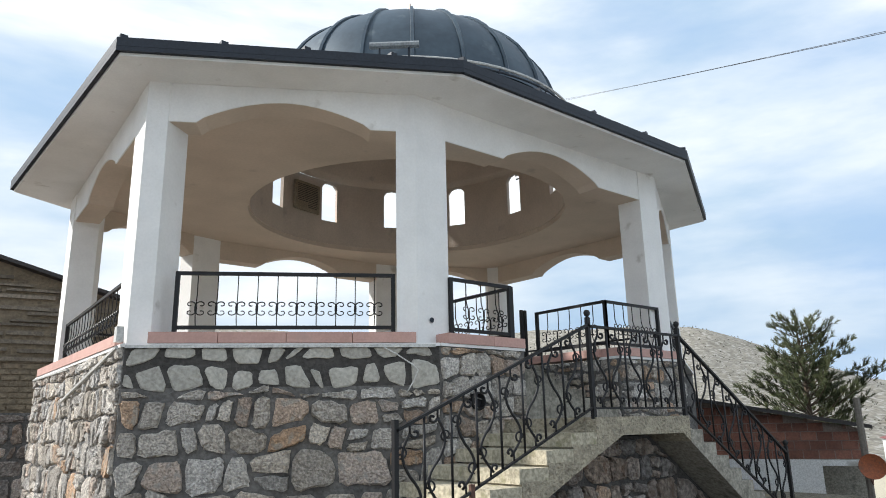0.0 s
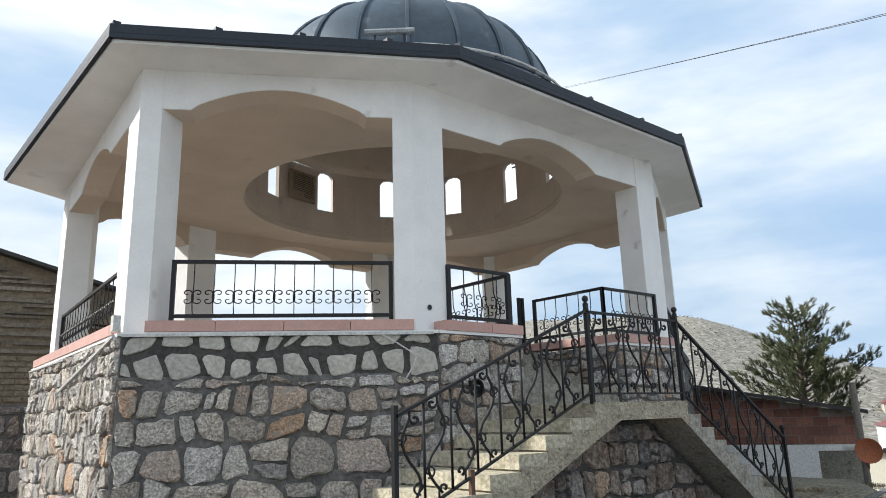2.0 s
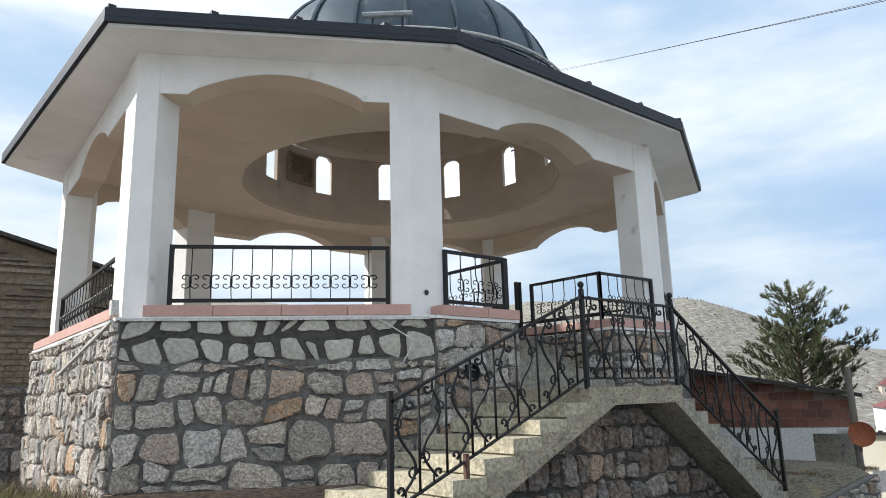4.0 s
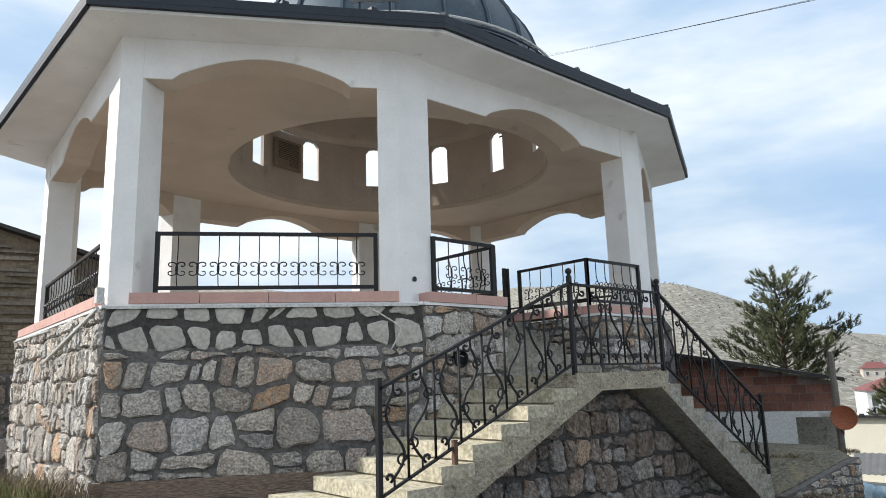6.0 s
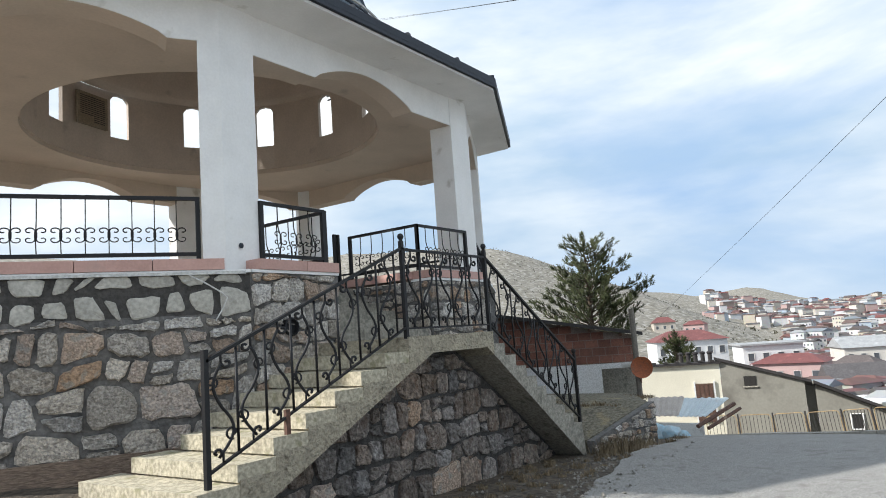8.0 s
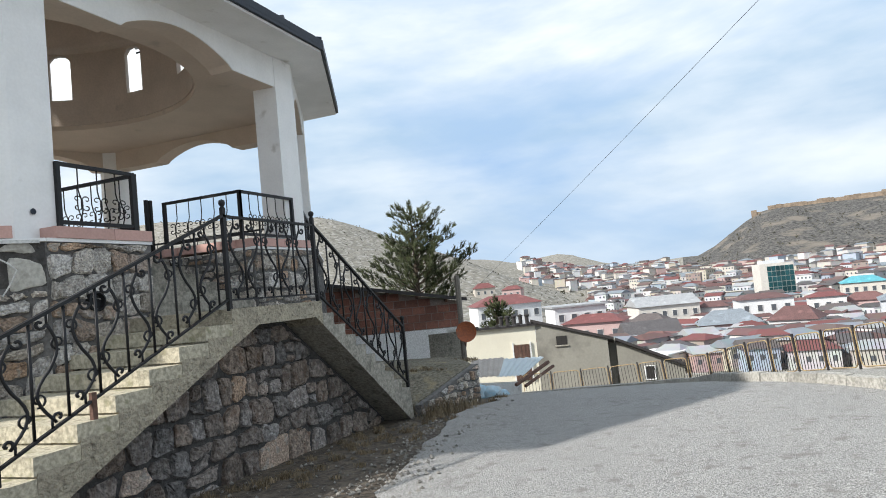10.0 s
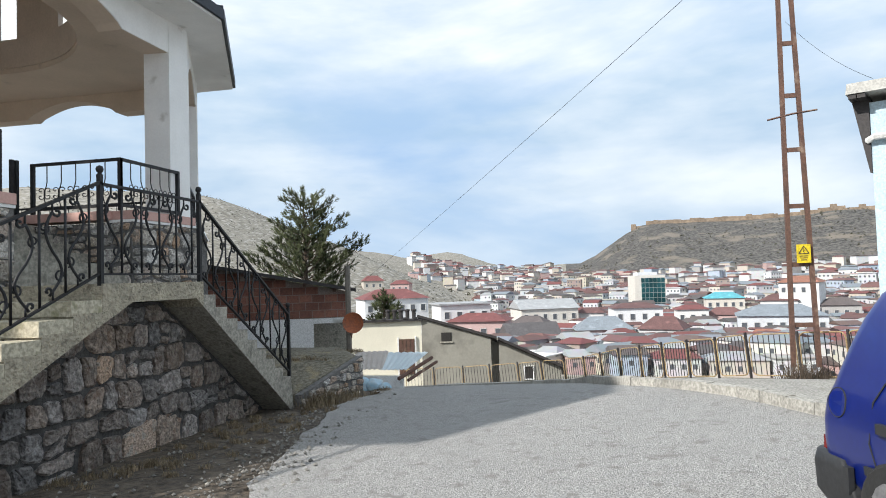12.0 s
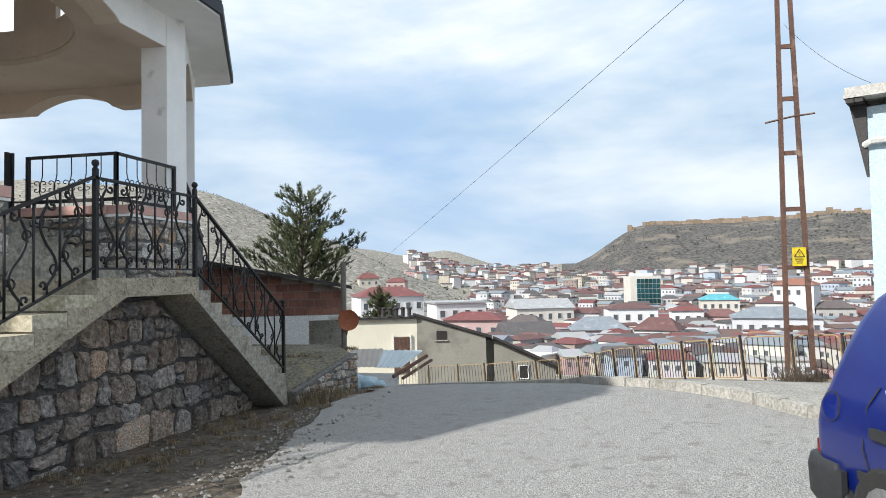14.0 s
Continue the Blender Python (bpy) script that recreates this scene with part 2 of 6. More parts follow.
def far_ground(x, y):
    """Height of the valley, the near slope and the hills, by distance and bearing."""
    dx, dy = x - EYE_XY.x, y - EYE_XY.y
    r = math.hypot(dx, dy)
    b = math.degrees(math.atan2(dy, dx))      # 0: along +x; positive: to the north
    keys = [(0, 0), (12, -0.45), (15, -0.75), (19, -1.45), (23, -2.15), (34, -4.6), (60, -8), (120, -12.5), (220, -14.5), (380, -14), (560, -8), (800, 5), (1200, 14), (3000, 22)]
    z = 22
    for (r0, z0), (r1, z1) in zip(keys, keys[1:]):
        if r <= r1:
            z = z0 + (z1 - z0) * (r - r0) / (r1 - r0)
            break
    # castle hill to the right of the valley
    cb = smoothstep(2.0, -4.5, b) * smoothstep(-75, -50, b)
    z += cb * (55 + 9 * noise.fractal(Vector((x * 0.012, y * 0.012, 8.1)), 1.0, 2.0, 4) * smoothstep(900, 800, r)) * smoothstep(620, 890, r) * (1 - 0.30 * smoothstep(-14, -40, b))
    # bare ridge to the left
    lb = min(1.0, max(0.0, (b - 10.4) / 20.5)) * smoothstep(175, 120, b)
    z += lb * 70 * smoothstep(120, 480, r)
    # low brown hill at the valley's end
    z += 30 * math.exp(-((b - 11.2) / 3.0) ** 2) * smoothstep(900, 1300, r)
    if r > 60:
        k = min(1.0, (r - 60) / 300)
        z += k * 9 * (noise.fractal(Vector((x * 0.006, y * 0.006, 3.3)), 1.0, 2.0, 5))
    return z


def ground_z(x, y):
    r = math.hypot(x - EYE_XY.x, y - EYE_XY.y)
    k = smoothstep(11.5, 15, r)
    return near_ground(x, y) * (1 - k) + far_ground(x, y) * k


radii = [0.0]
step = 0.45
while radii[-1] < 3500:
    radii.append(radii[-1] + step)
    step *= 1.0 if radii[-1] < 16 else 1.075
SECTORS = 300
gv, gf = [(EYE_XY.x, EYE_XY.y, ground_z(*EYE_XY))], []
for r in radii[1:]:
    for j in range(SECTORS):
        a = 2 * math.pi * j / SECTORS
        x, y = EYE_XY.x + r * math.cos(a), EYE_XY.y + r * math.sin(a)
        z = ground_z(x, y) - (0.04 if r < 22 else 0)
        if r < 30:
            z += 0.03 * noise.noise(Vector((x * 1.7, y * 1.7, 0)))
        gv.append((x, y, z))
for j in range(SECTORS):
    gf.append((0, 1 + j, 1 + (j + 1) % SECTORS))
for i in range(len(radii) - 2):
    for j in range(SECTORS):
        a, b = 1 + i * SECTORS + j, 1 + i * SECTORS + (j + 1) % SECTORS
        gf.append((a, a + SECTORS, b + SECTORS, b))
gm = bpy.data.meshes.new("ground")
gm.from_pydata(gv, [], gf)
for f in gm.polygons:
    f.use_smooth = True
M_HILL = material("dry_hill_earth", (0.25, 0.23, 0.19), 0.97, dark=(0.15, 0.14, 0.115), scale=0.05, amount=0.8, bump=0.8, bump_scale=0.4,
                  distance=0.6, stain=(0.36, 0.345, 0.315), stain_scale=0.35, stain_at=0.52, rise=3.0)
M_ROCK = material("dark_hill_rock", (0.125, 0.117, 0.107), 0.97, dark=(0.042, 0.042, 0.041), scale=0.08, amount=1.4, bump=1.0, bump_scale=0.40,
                  distance=2.5, stain=(0.19, 0.165, 0.135), stain_scale=0.03, stain_at=0.54, rise=4.0)
gm.materials.append(M_SOIL)
gm.materials.append(M_HILL)
gm.materials.append(M_ROCK)
for f in gm.polygons:
    c = f.center
    rr = math.hypot(c.x - EYE_XY.x, c.y - EYE_XY.y)
    bb = math.degrees(math.atan2(c.y - EYE_XY.y, c.x - EYE_XY.x))
    f.material_index = 0 if rr < 26 else 2 if rr > 570 and -80 < bb < 2.5 else 1
tagged(new("ground", gm), "brown soil with dry grass falling to a valley and bare hills", "ground", kind="structure")

# ---- the pavilion ----
LEDGE = [(-6.0, -2.58), (-2.72, -4.43), (2.72, -4.43), (6.0, -2.58), (6.0, 3.45), (2.72, 5.1), (-2.72, 5.1), (-5.85, 3.7)]
ROOF = [(-6.5, -2.95), (-2.74, -5.07), (2.56, -5.05), (6.39, -3.13), (6.45, 3.8), (2.8, 5.7), (-2.8, 5.7), (-6.70, 3.55)]
COLS = offset_ring(LEDGE, -0.22)
COLS[0] = (-5.95, -2.46)
COLS[1] = (-2.91, -4.22)
COLS[2] = (2.74, -4.21)
COLS[3] = (5.90, -2.45)
Z_SPRING = 5.45
PIER = {0: 0.27, 1: 0.53, 7: 0.58}      # width of the piers along each side; 0.40 elsewhere
CENTRE = (0.25, 0.25)
R_DRUM = 3.30

pavilion = thing("pavilion", "white eight-sided open pavilion, dark metal dome, rubble stone base", "pavilion")
RECESS = (-1.22, 0.91)     # opening of the stair in the face towards the road

# floor slab, cut out where the steps enter
FLOOR = [(-5.6, -2.35), (-2.6, -4.1), (RECESS[0] - 0.2, -4.1), (RECESS[0] - 0.2, -2.05), (RECESS[1] + 0.2, -2.05), (RECESS[1] + 0.2, -4.1), (2.6, -4.1), (5.7, -2.35),
         (5.7, 3.2), (2.6, 4.8), (-2.6, 4.8), (-5.6, 3.5)]
bm = prism(bmesh.new(), up3(FLOOR, 2.35), up3(FLOOR, 2.5))
part("floor_slab", bm, M_CONC, pavilion)

# columns
for i in range(8):
    p, q, s = Vector(COLS[i]), Vector(COLS[i - 1]), Vector(COLS[(i + 1) % 8])
    u, v = (q - p).normalized(), (s - p).normalized()
    wv, wu = PIER.get(i, 0.40), PIER.get((i - 1) % 8, 0.40)
    tv_, tu_ = (0.17 if i == 0 else 0.05), (-0.04 if i == 1 else 0.05)      # splay of the two reveals
    ring = [p, p + v * wv, p + v * (wv + tv_) + Vector((-v.y, v.x)) * 0.44, p + u * (wu + tu_) + Vector((u.y, -u.x)) * 0.44, p + u * wu]
    ring = [(a.x, a.y) for a in ring]
    part("column", prism(bmesh.new(), up3(ring, 2.5), up3(ring, 6.0)), M_WHITE, pavilion, bevel=0.012)

outlet = lathe(bmesh.new(), [(0.004, 0.0), (0.03, 0.0), (0.036, 0.012), (0.004, 0.014)], 10)
part("old_outlet", outlet, M_FASCIA, pavilion, "dark empty cable outlet", place=Matrix.Translation((COLS[1][0] + 0.22, COLS[1][1] - 0.004, 2.86)) @ Matrix.Rotation(radians(90), 4, "X"))

# arched beams: a white outer face on a beige plastered beam
for i in range(8):
    p, q = Vector(COLS[i]), Vector(COLS[(i + 1) % 8])
    v = (q - p).normalized()
    n = Vector((-v.y, v.x))
    full = (q - p).length
    mid = full / 2
    half = min(1.14, mid - 0.55)
    end = PIER.get(i, 0.40) - 0.02
    low = [(end, Z_SPRING), (mid - half, Z_SPRING)]
    for k in range(1, 24):
        a = k / 24
        low.append((mid - half + 2 * half * a, Z_SPRING + 0.02 + 0.315 * math.sin(math.pi * a) ** 0.85))
    low += [(mid + half, Z_SPRING), (full - end, Z_SPRING)]
    beam = None
    for name, mat, d0, d1, lift in (("arched_beam", M_CEIL, 0.030, 0.44, 0.0), ("beam_face", M_WHITE, 0.012, 0.029, 0.004)):
        bm = bmesh.new()
        for (a0, z0), (a1, z1) in zip(low, low[1:]):
            f0, f1 = p + v * a0 + n * d0, p + v * a1 + n * d0
            b0, b1 = p + v * a0 + n * d1, p + v * a1 + n * d1
            prism(bm, [(f0.x, f0.y, z0 + lift), (f1.x, f1.y, z1 + lift), (b1.x, b1.y, z1 + lift), (b0.x, b0.y, z0 + lift)],
                  [(f0.x, f0.y, 5.998), (f1.x, f1.y, 5.998), (b1.x, b1.y, 5.998), (b0.x, b0.y, 5.998)])
        bmesh.ops.remove_doubles(bm, verts=bm.verts, dist=0.0005)
        beam = part(name, bm, mat, beam or pavilion)

# eaves and ceiling: a plate with a round hole
def plate_with_hole(ring, z0, z1, r, n=64):
    bm = bmesh.new()
    outer = []
    for j in range(n):
        a = 2 * math.pi * j / n
        d = Vector((math.cos(a), math.sin(a)))
        best = 99
        for i in range(len(ring)):
            p, q = Vector(ring[i]), Vector(ring[(i + 1) % len(ring)])
            e = q - p
            den = d.x * e.y - d.y * e.x
            if abs(den) < 1e-9:
                continue
            w = p - Vector(CENTRE)
            t = (w.x * e.y - w.y * e.x) / den
            s = (w.x * d.y - w.y * d.x) / den
            if t > 0 and -1e-6 <= s <= 1 + 1e-6:
                best = min(best, t)
        outer.append((CENTRE[0] + d.x * best, CENTRE[1] + d.y * best, d))
    corners = [(math.atan2(y - CENTRE[1], x - CENTRE[0]), x, y) for x, y in ring]
    pts = [(math.atan2(d.y, d.x), x, y, d) for x, y, d in outer] + [(a, x, y, Vector((math.cos(a), math.sin(a)))) for a, x, y in corners]
    pts.sort(key=lambda k: k[0])
    rings = []
    for z in (z0, z1):
        rings.append([bm.verts.new((x, y, z)) for _, x, y, d in pts])
        rings.append([bm.verts.new((CENTRE[0] + d.x * r, CENTRE[1] + d.y * r, z)) for _, x, y, d in pts])
    o0, i0, o1, i1 = rings
    m = len(pts)
    for j in range(m):
        k = (j + 1) % m
        for quad in ((o0[j], i0[j], i0[k], o0[k]), (o1[j], o1[k], i1[k], i1[j]), (o0[j], o0[k], o1[k], o1[j]), (i0[j], i1[j], i1[k], i0[k])):
            bm.faces.new(quad)
    return bm


part("ceiling_slab", plate_with_hole(offset_ring(COLS, -0.35), 5.90, 6.0, R_DRUM + 0.03, 96), M_CEIL, pavilion, "cream plaster ceiling with a round opening")
part("eave", plate_with_hole(offset_ring(ROOF, -0.06), 6.0, 6.10, R_DRUM + 0.03), M_WHITE, pavilion, "white rendered eaves")
fascia = part("fascia", plate_with_hole(ROOF, 6.103, 6.22, R_DRUM + 0.3), M_FASCIA, pavilion, "dark sheet-metal roof edge")
bm = bmesh.new()
for i in range(8):
    p, q = Vector(ROOF[i]), Vector(ROOF[(i + 1) % 8])
    v = (q - p).normalized()
    n = Vector((v.y, -v.x))
    o, b = n * 0.0, n * -0.055
    prism(bm, [(p.x, p.y, 6.04), (q.x, q.y, 6.04), (q.x + b.x, q.y + b.y, 6.04), (p.x + b.x, p.y + b.y, 6.04)],
          [(p.x, p.y, 6.10), (q.x, q.y, 6.10), (q.x + b.x, q.y + b.y, 6.10), (p.x + b.x, p.y + b.y, 6.10)])
part("drip_edge", bm, M_FASCIA, fascia)

# roof skirt, drum with windows, dome
part("roof_deck", plate_with_hole(offset_ring(ROOF, -0.25), 6.215, 6.30, R_DRUM + 0.24), M_LEAD, pavilion, "low sheet-metal roof deck")
WINDOW_STEP = 2 * math.pi / 12
WINDOW_A0 = radians(61)
NW = 12
bm = bmesh.new()
half_w = 0.22


def drum_point(r, a, z):
    return (CENTRE[0] + r * math.cos(a), CENTRE[1] + r * math.sin(a), z)


def window_top(off):
    k = abs(off) / half_w
    return 7.45 + 0.14 * math.sqrt(max(0, 1 - k * k))


for wdx in range(NW):
    a_mid = WINDOW_A0 + wdx * WINDOW_STEP
    cuts = [-WINDOW_STEP / 2, -WINDOW_STEP / 3.2] + [x / R_DRUM for x in (-half_w, -half_w * 0.6, 0, half_w * 0.6, half_w)] + [WINDOW_STEP / 3.2, WINDOW_STEP / 2]
    for c0, c1 in zip(cuts, cuts[1:]):
        is_win = abs((c0 + c1) / 2) * R_DRUM < half_w
        if is_win:
            t0, t1 = window_top(c0 * R_DRUM), window_top(c1 * R_DRUM)
            pieces = [((6.0, 6.0), (6.58, 6.58)), ((t0, t1), (7.64, 7.64))]
        else:
            pieces = [((6.0, 6.0), (7.64, 7.64))]
        for (l0, l1), (h0, h1) in pieces:
            ri, ro = R_DRUM, R_DRUM + 0.09
            prism(bm, [drum_point(ri, a_mid + c0, l0), drum_point(ri, a_mid + c1, l1), drum_point(ro, a_mid + c1, l1), drum_point(ro, a_mid + c0, l0)],
                  [drum_point(ri, a_mid + c0, h0), drum_point(ri, a_mid + c1, h1), drum_point(ro, a_mid + c1, h1), drum_point(ro, a_mid + c0, h0)])
drum = part("drum", bm, M_DRUM, pavilion, "grey rendered drum with narrow round-topped windows")
R_DOME = 3.24
DOME_AT = (CENTRE[0] + 0.04, CENTRE[1] - 0.09)
profile = [(R_DOME + 0.12, 7.645), (R_DOME + 0.12, 7.70), (R_DOME, 7.71)]
for k in range(1, 15):
    a = math.pi / 2 * k / 15
    profile.append((R_DOME * math.cos(a), 7.64 + 2.50 * math.sin(a)))
profile.append((0.02, 10.14))
dome = part("dome", lathe(bmesh.new(), profile, 72, DOME_AT), M_LEAD, pavilion, "slate-blue sheet-metal dome with raised ribs", smooth=True)
inner = [(R_DRUM + 0.04, 7.615), (R_DRUM - 0.22, 7.66)] + [((R_DRUM - 0.27) * math.cos(math.pi / 2 * k / 12), 7.70 + 2.20 * math.sin(math.pi / 2 * k / 12)) for k in range(12)] + [(0.02, 9.90)]
part("dome_lining", lathe(bmesh.new(), inner, 48, DOME_AT), M_DRUM, dome, smooth=True)
for k in range(22):
    a = 2 * math.pi * (k + 0.3) / 22
    pts = []
    for j in range(0, 15):
        e = math.pi / 2 * j / 15
        r = (R_DOME + 0.01) * math.cos(e)
        pts.append((DOME_AT[0] + r * math.cos(a), DOME_AT[1] + r * math.sin(a), 7.64 + 2.515 * math.sin(e)))
    part("rib", tube(bmesh.new(), pts, 0.045, 5), M_LEAD, dome)

# finial, lamp tube and pipes on the dome
bm = lathe(bmesh.new(), [(0.01, 10.05), (0.16, 10.1), (0.10, 10.21), (0.07, 10.25), (0.17, 10.35), (0.20, 10.47), (0.15, 10.60), (0.05, 10.67), (0.03, 10.85), (0.01, 11.05)], 14, DOME_AT)
part("finial", bm, material("copper_ball", (0.40, 0.22, 0.15), 0.4, 0.6, scale=6), dome, "copper-coloured ball finial", smooth=True)


def ring_point(r, a, z):
    return (DOME_AT[0] + r * math.cos(a), DOME_AT[1] + r * math.sin(a), z)


for r, z, rad, mat in ((R_DOME + 0.30, 7.66, 0.028, M_PVC), (R_DOME + 0.32, 7.56, 0.02, M_FASCIA)):
    part("ring_pipe", tube(bmesh.new(), [ring_point(r, radians(-175 + 5 * k), z) for k in range(37)], rad, 6), mat, dome)
for k in range(8):
    a = radians(-160 + 20 * k)
    part("pipe_bracket", tube(bmesh.new(), [ring_point(R_DOME + 0.20, a, 7.52), ring_point(R_DOME + 0.30, a, 7.66)], 0.015, 5), M_FASCIA, dome)
lamp_a = radians(-131)
lp = thing("tube_lamp", "grey tube lamp standing on the roof edge before the dome", "lamp")
c = Vector(ring_point(R_DOME + 0.46, lamp_a, 7.80))
side = Vector((-math.sin(lamp_a), math.cos(lamp_a), 0))
part("lamp_tube", tube(bmesh.new(), [c - side * 0.42, c + side * 0.42], 0.06, 8), material("grey_lamp_metal", (0.33, 0.35, 0.36), 0.45, 0.4), lp)
for s in (-0.25, 0.25):
    part("lamp_leg", tube(bmesh.new(), [c + side * s, c + side * s + Vector((0, 0, -0.6)), c + side * s + Vector((0, 0, -1.51))], 0.018, 5), M_FASCIA, lp)

# lumps of the roof edge and the wall panel inside the drum
for i in range(8):
    p, q = Vector(ROOF[i]), Vector(ROOF[(i + 1) % 8])
    for k in (0.0, 0.28, 0.52, 0.78):
        a = p.lerp(q, k)
        part("roof_cap", boxbm(bmesh.new(), -0.045, 0.045, -0.045, 0.045, 6.2, 6.275, pose(a.x * 0.988, a.y * 0.988, 0, 0, 0, 20 * i)), M_FASCIA, pavilion, bevel=0.012)
a0 = radians(105)
sign_m = Matrix.Translation(ring_point(R_DRUM - 0.03, a0, 7.02)) @ Matrix.Rotation(a0 - math.pi / 2, 4, "Z")
panel = thing("inscription_panel", "tan inscription panel with dark lines on the drum wall", "sign")
panel.matrix_basis = sign_m
part("board", boxbm(bmesh.new(), -0.40, 0.40, -0.02, 0.04, -0.36, 0.36), material("tan_board", (0.30, 0.24, 0.17), 0.8, scale=3), panel, bevel=0.008)
M_INK = material("dark_ink", (0.05, 0.04, 0.035), 0.8)
for k in range(13):
    w = 0.33 if k < 10 else 0.16
    x0 = -0.33 if k < 10 else 0.02
    part("text_bar", boxbm(bmesh.new(), x0, x0 + 2 * w if k < 10 else x0 + 0.3, -0.026, -0.018, 0.27 - 0.045 * k, 0.285 - 0.045 * k), M_INK, panel)


# ---- rubble walls ----
def clip(poly, p, n):
    """Keeps the side of the convex polygon where (v - p) . n <= 0."""
    out = []
    for i in range(len(poly)):
        a, b = poly[i], poly[(i + 1) % len(poly)]
        da, db = (a - p).dot(n), (b - p).dot(n)
        if da <= 0:
            out.append(a)
        if da * db < 0:
            out.append(a.lerp(b, da / (da - db)))
    return out


def stone_mesh(poly, bulge, rng, name):
    """One stone in its own plane: a jagged outline, a proud and uneven face. u to the right, z up, -y outwards."""
    cen = sum(poly, Vector((0, 0))) / len(poly)
    pts = []
    n = len(poly)
    for i in range(n):
        a, b = poly[i], poly[(i + 1) % n]
        k = max(1, int((b - a).length / 0.13))
        e = (b - a)
        nr = Vector((-e.y, e.x)).normalized() if e.length > 1e-6 else Vector((0, 0))
        for s in range(k):
            t = s / k
            w = a.lerp(b, 0.12 + 0.88 * t if s == 0 else t)
            if s == 0:
                prev = poly[i - 1]
                pts.append(a.lerp(prev, min(0.5, 0.03 / max(0.05, (a - prev).length))))
            pts.append(w + nr * rng.uniform(-1, 1) * (0.022 if bulge > 0.025 else 0.011))
    vs, fs = [], []
    m = len(pts)
    tilt = (rng.uniform(-0.10, 0.10), rng.uniform(-0.10, 0.10))
    for depth, k in ((0.03, 1.0), (-bulge * 0.7, 0.965), (-bulge * 1.0, 0.84)):
        for q in pts:
            w = cen + (q - cen) * k
            d = depth + (tilt[0] * (w.x - cen.x) + tilt[1] * (w.y - cen.y) + rng.uniform(-0.017, 0.017)) * (0 if depth > 0 else 1 if bulge > 0.025 else 0.35)
            vs.append((w.x, d, w.y))
    vs.append((cen.x, -bulge * rng.uniform(0.95, 1.25), cen.y))
    for r in range(2):
        for i in range(m):
            fs.append((r * m + i, r * m + (i + 1) % m, (r + 1) * m + (i + 1) % m, (r + 1) * m + i))
    for i in range(m):
        fs.append((2 * m + i, 2 * m + (i + 1) % m, 3 * m))
    me = bpy.data.meshes.new(name)
    me.from_pydata(vs, [], fs)
    return me


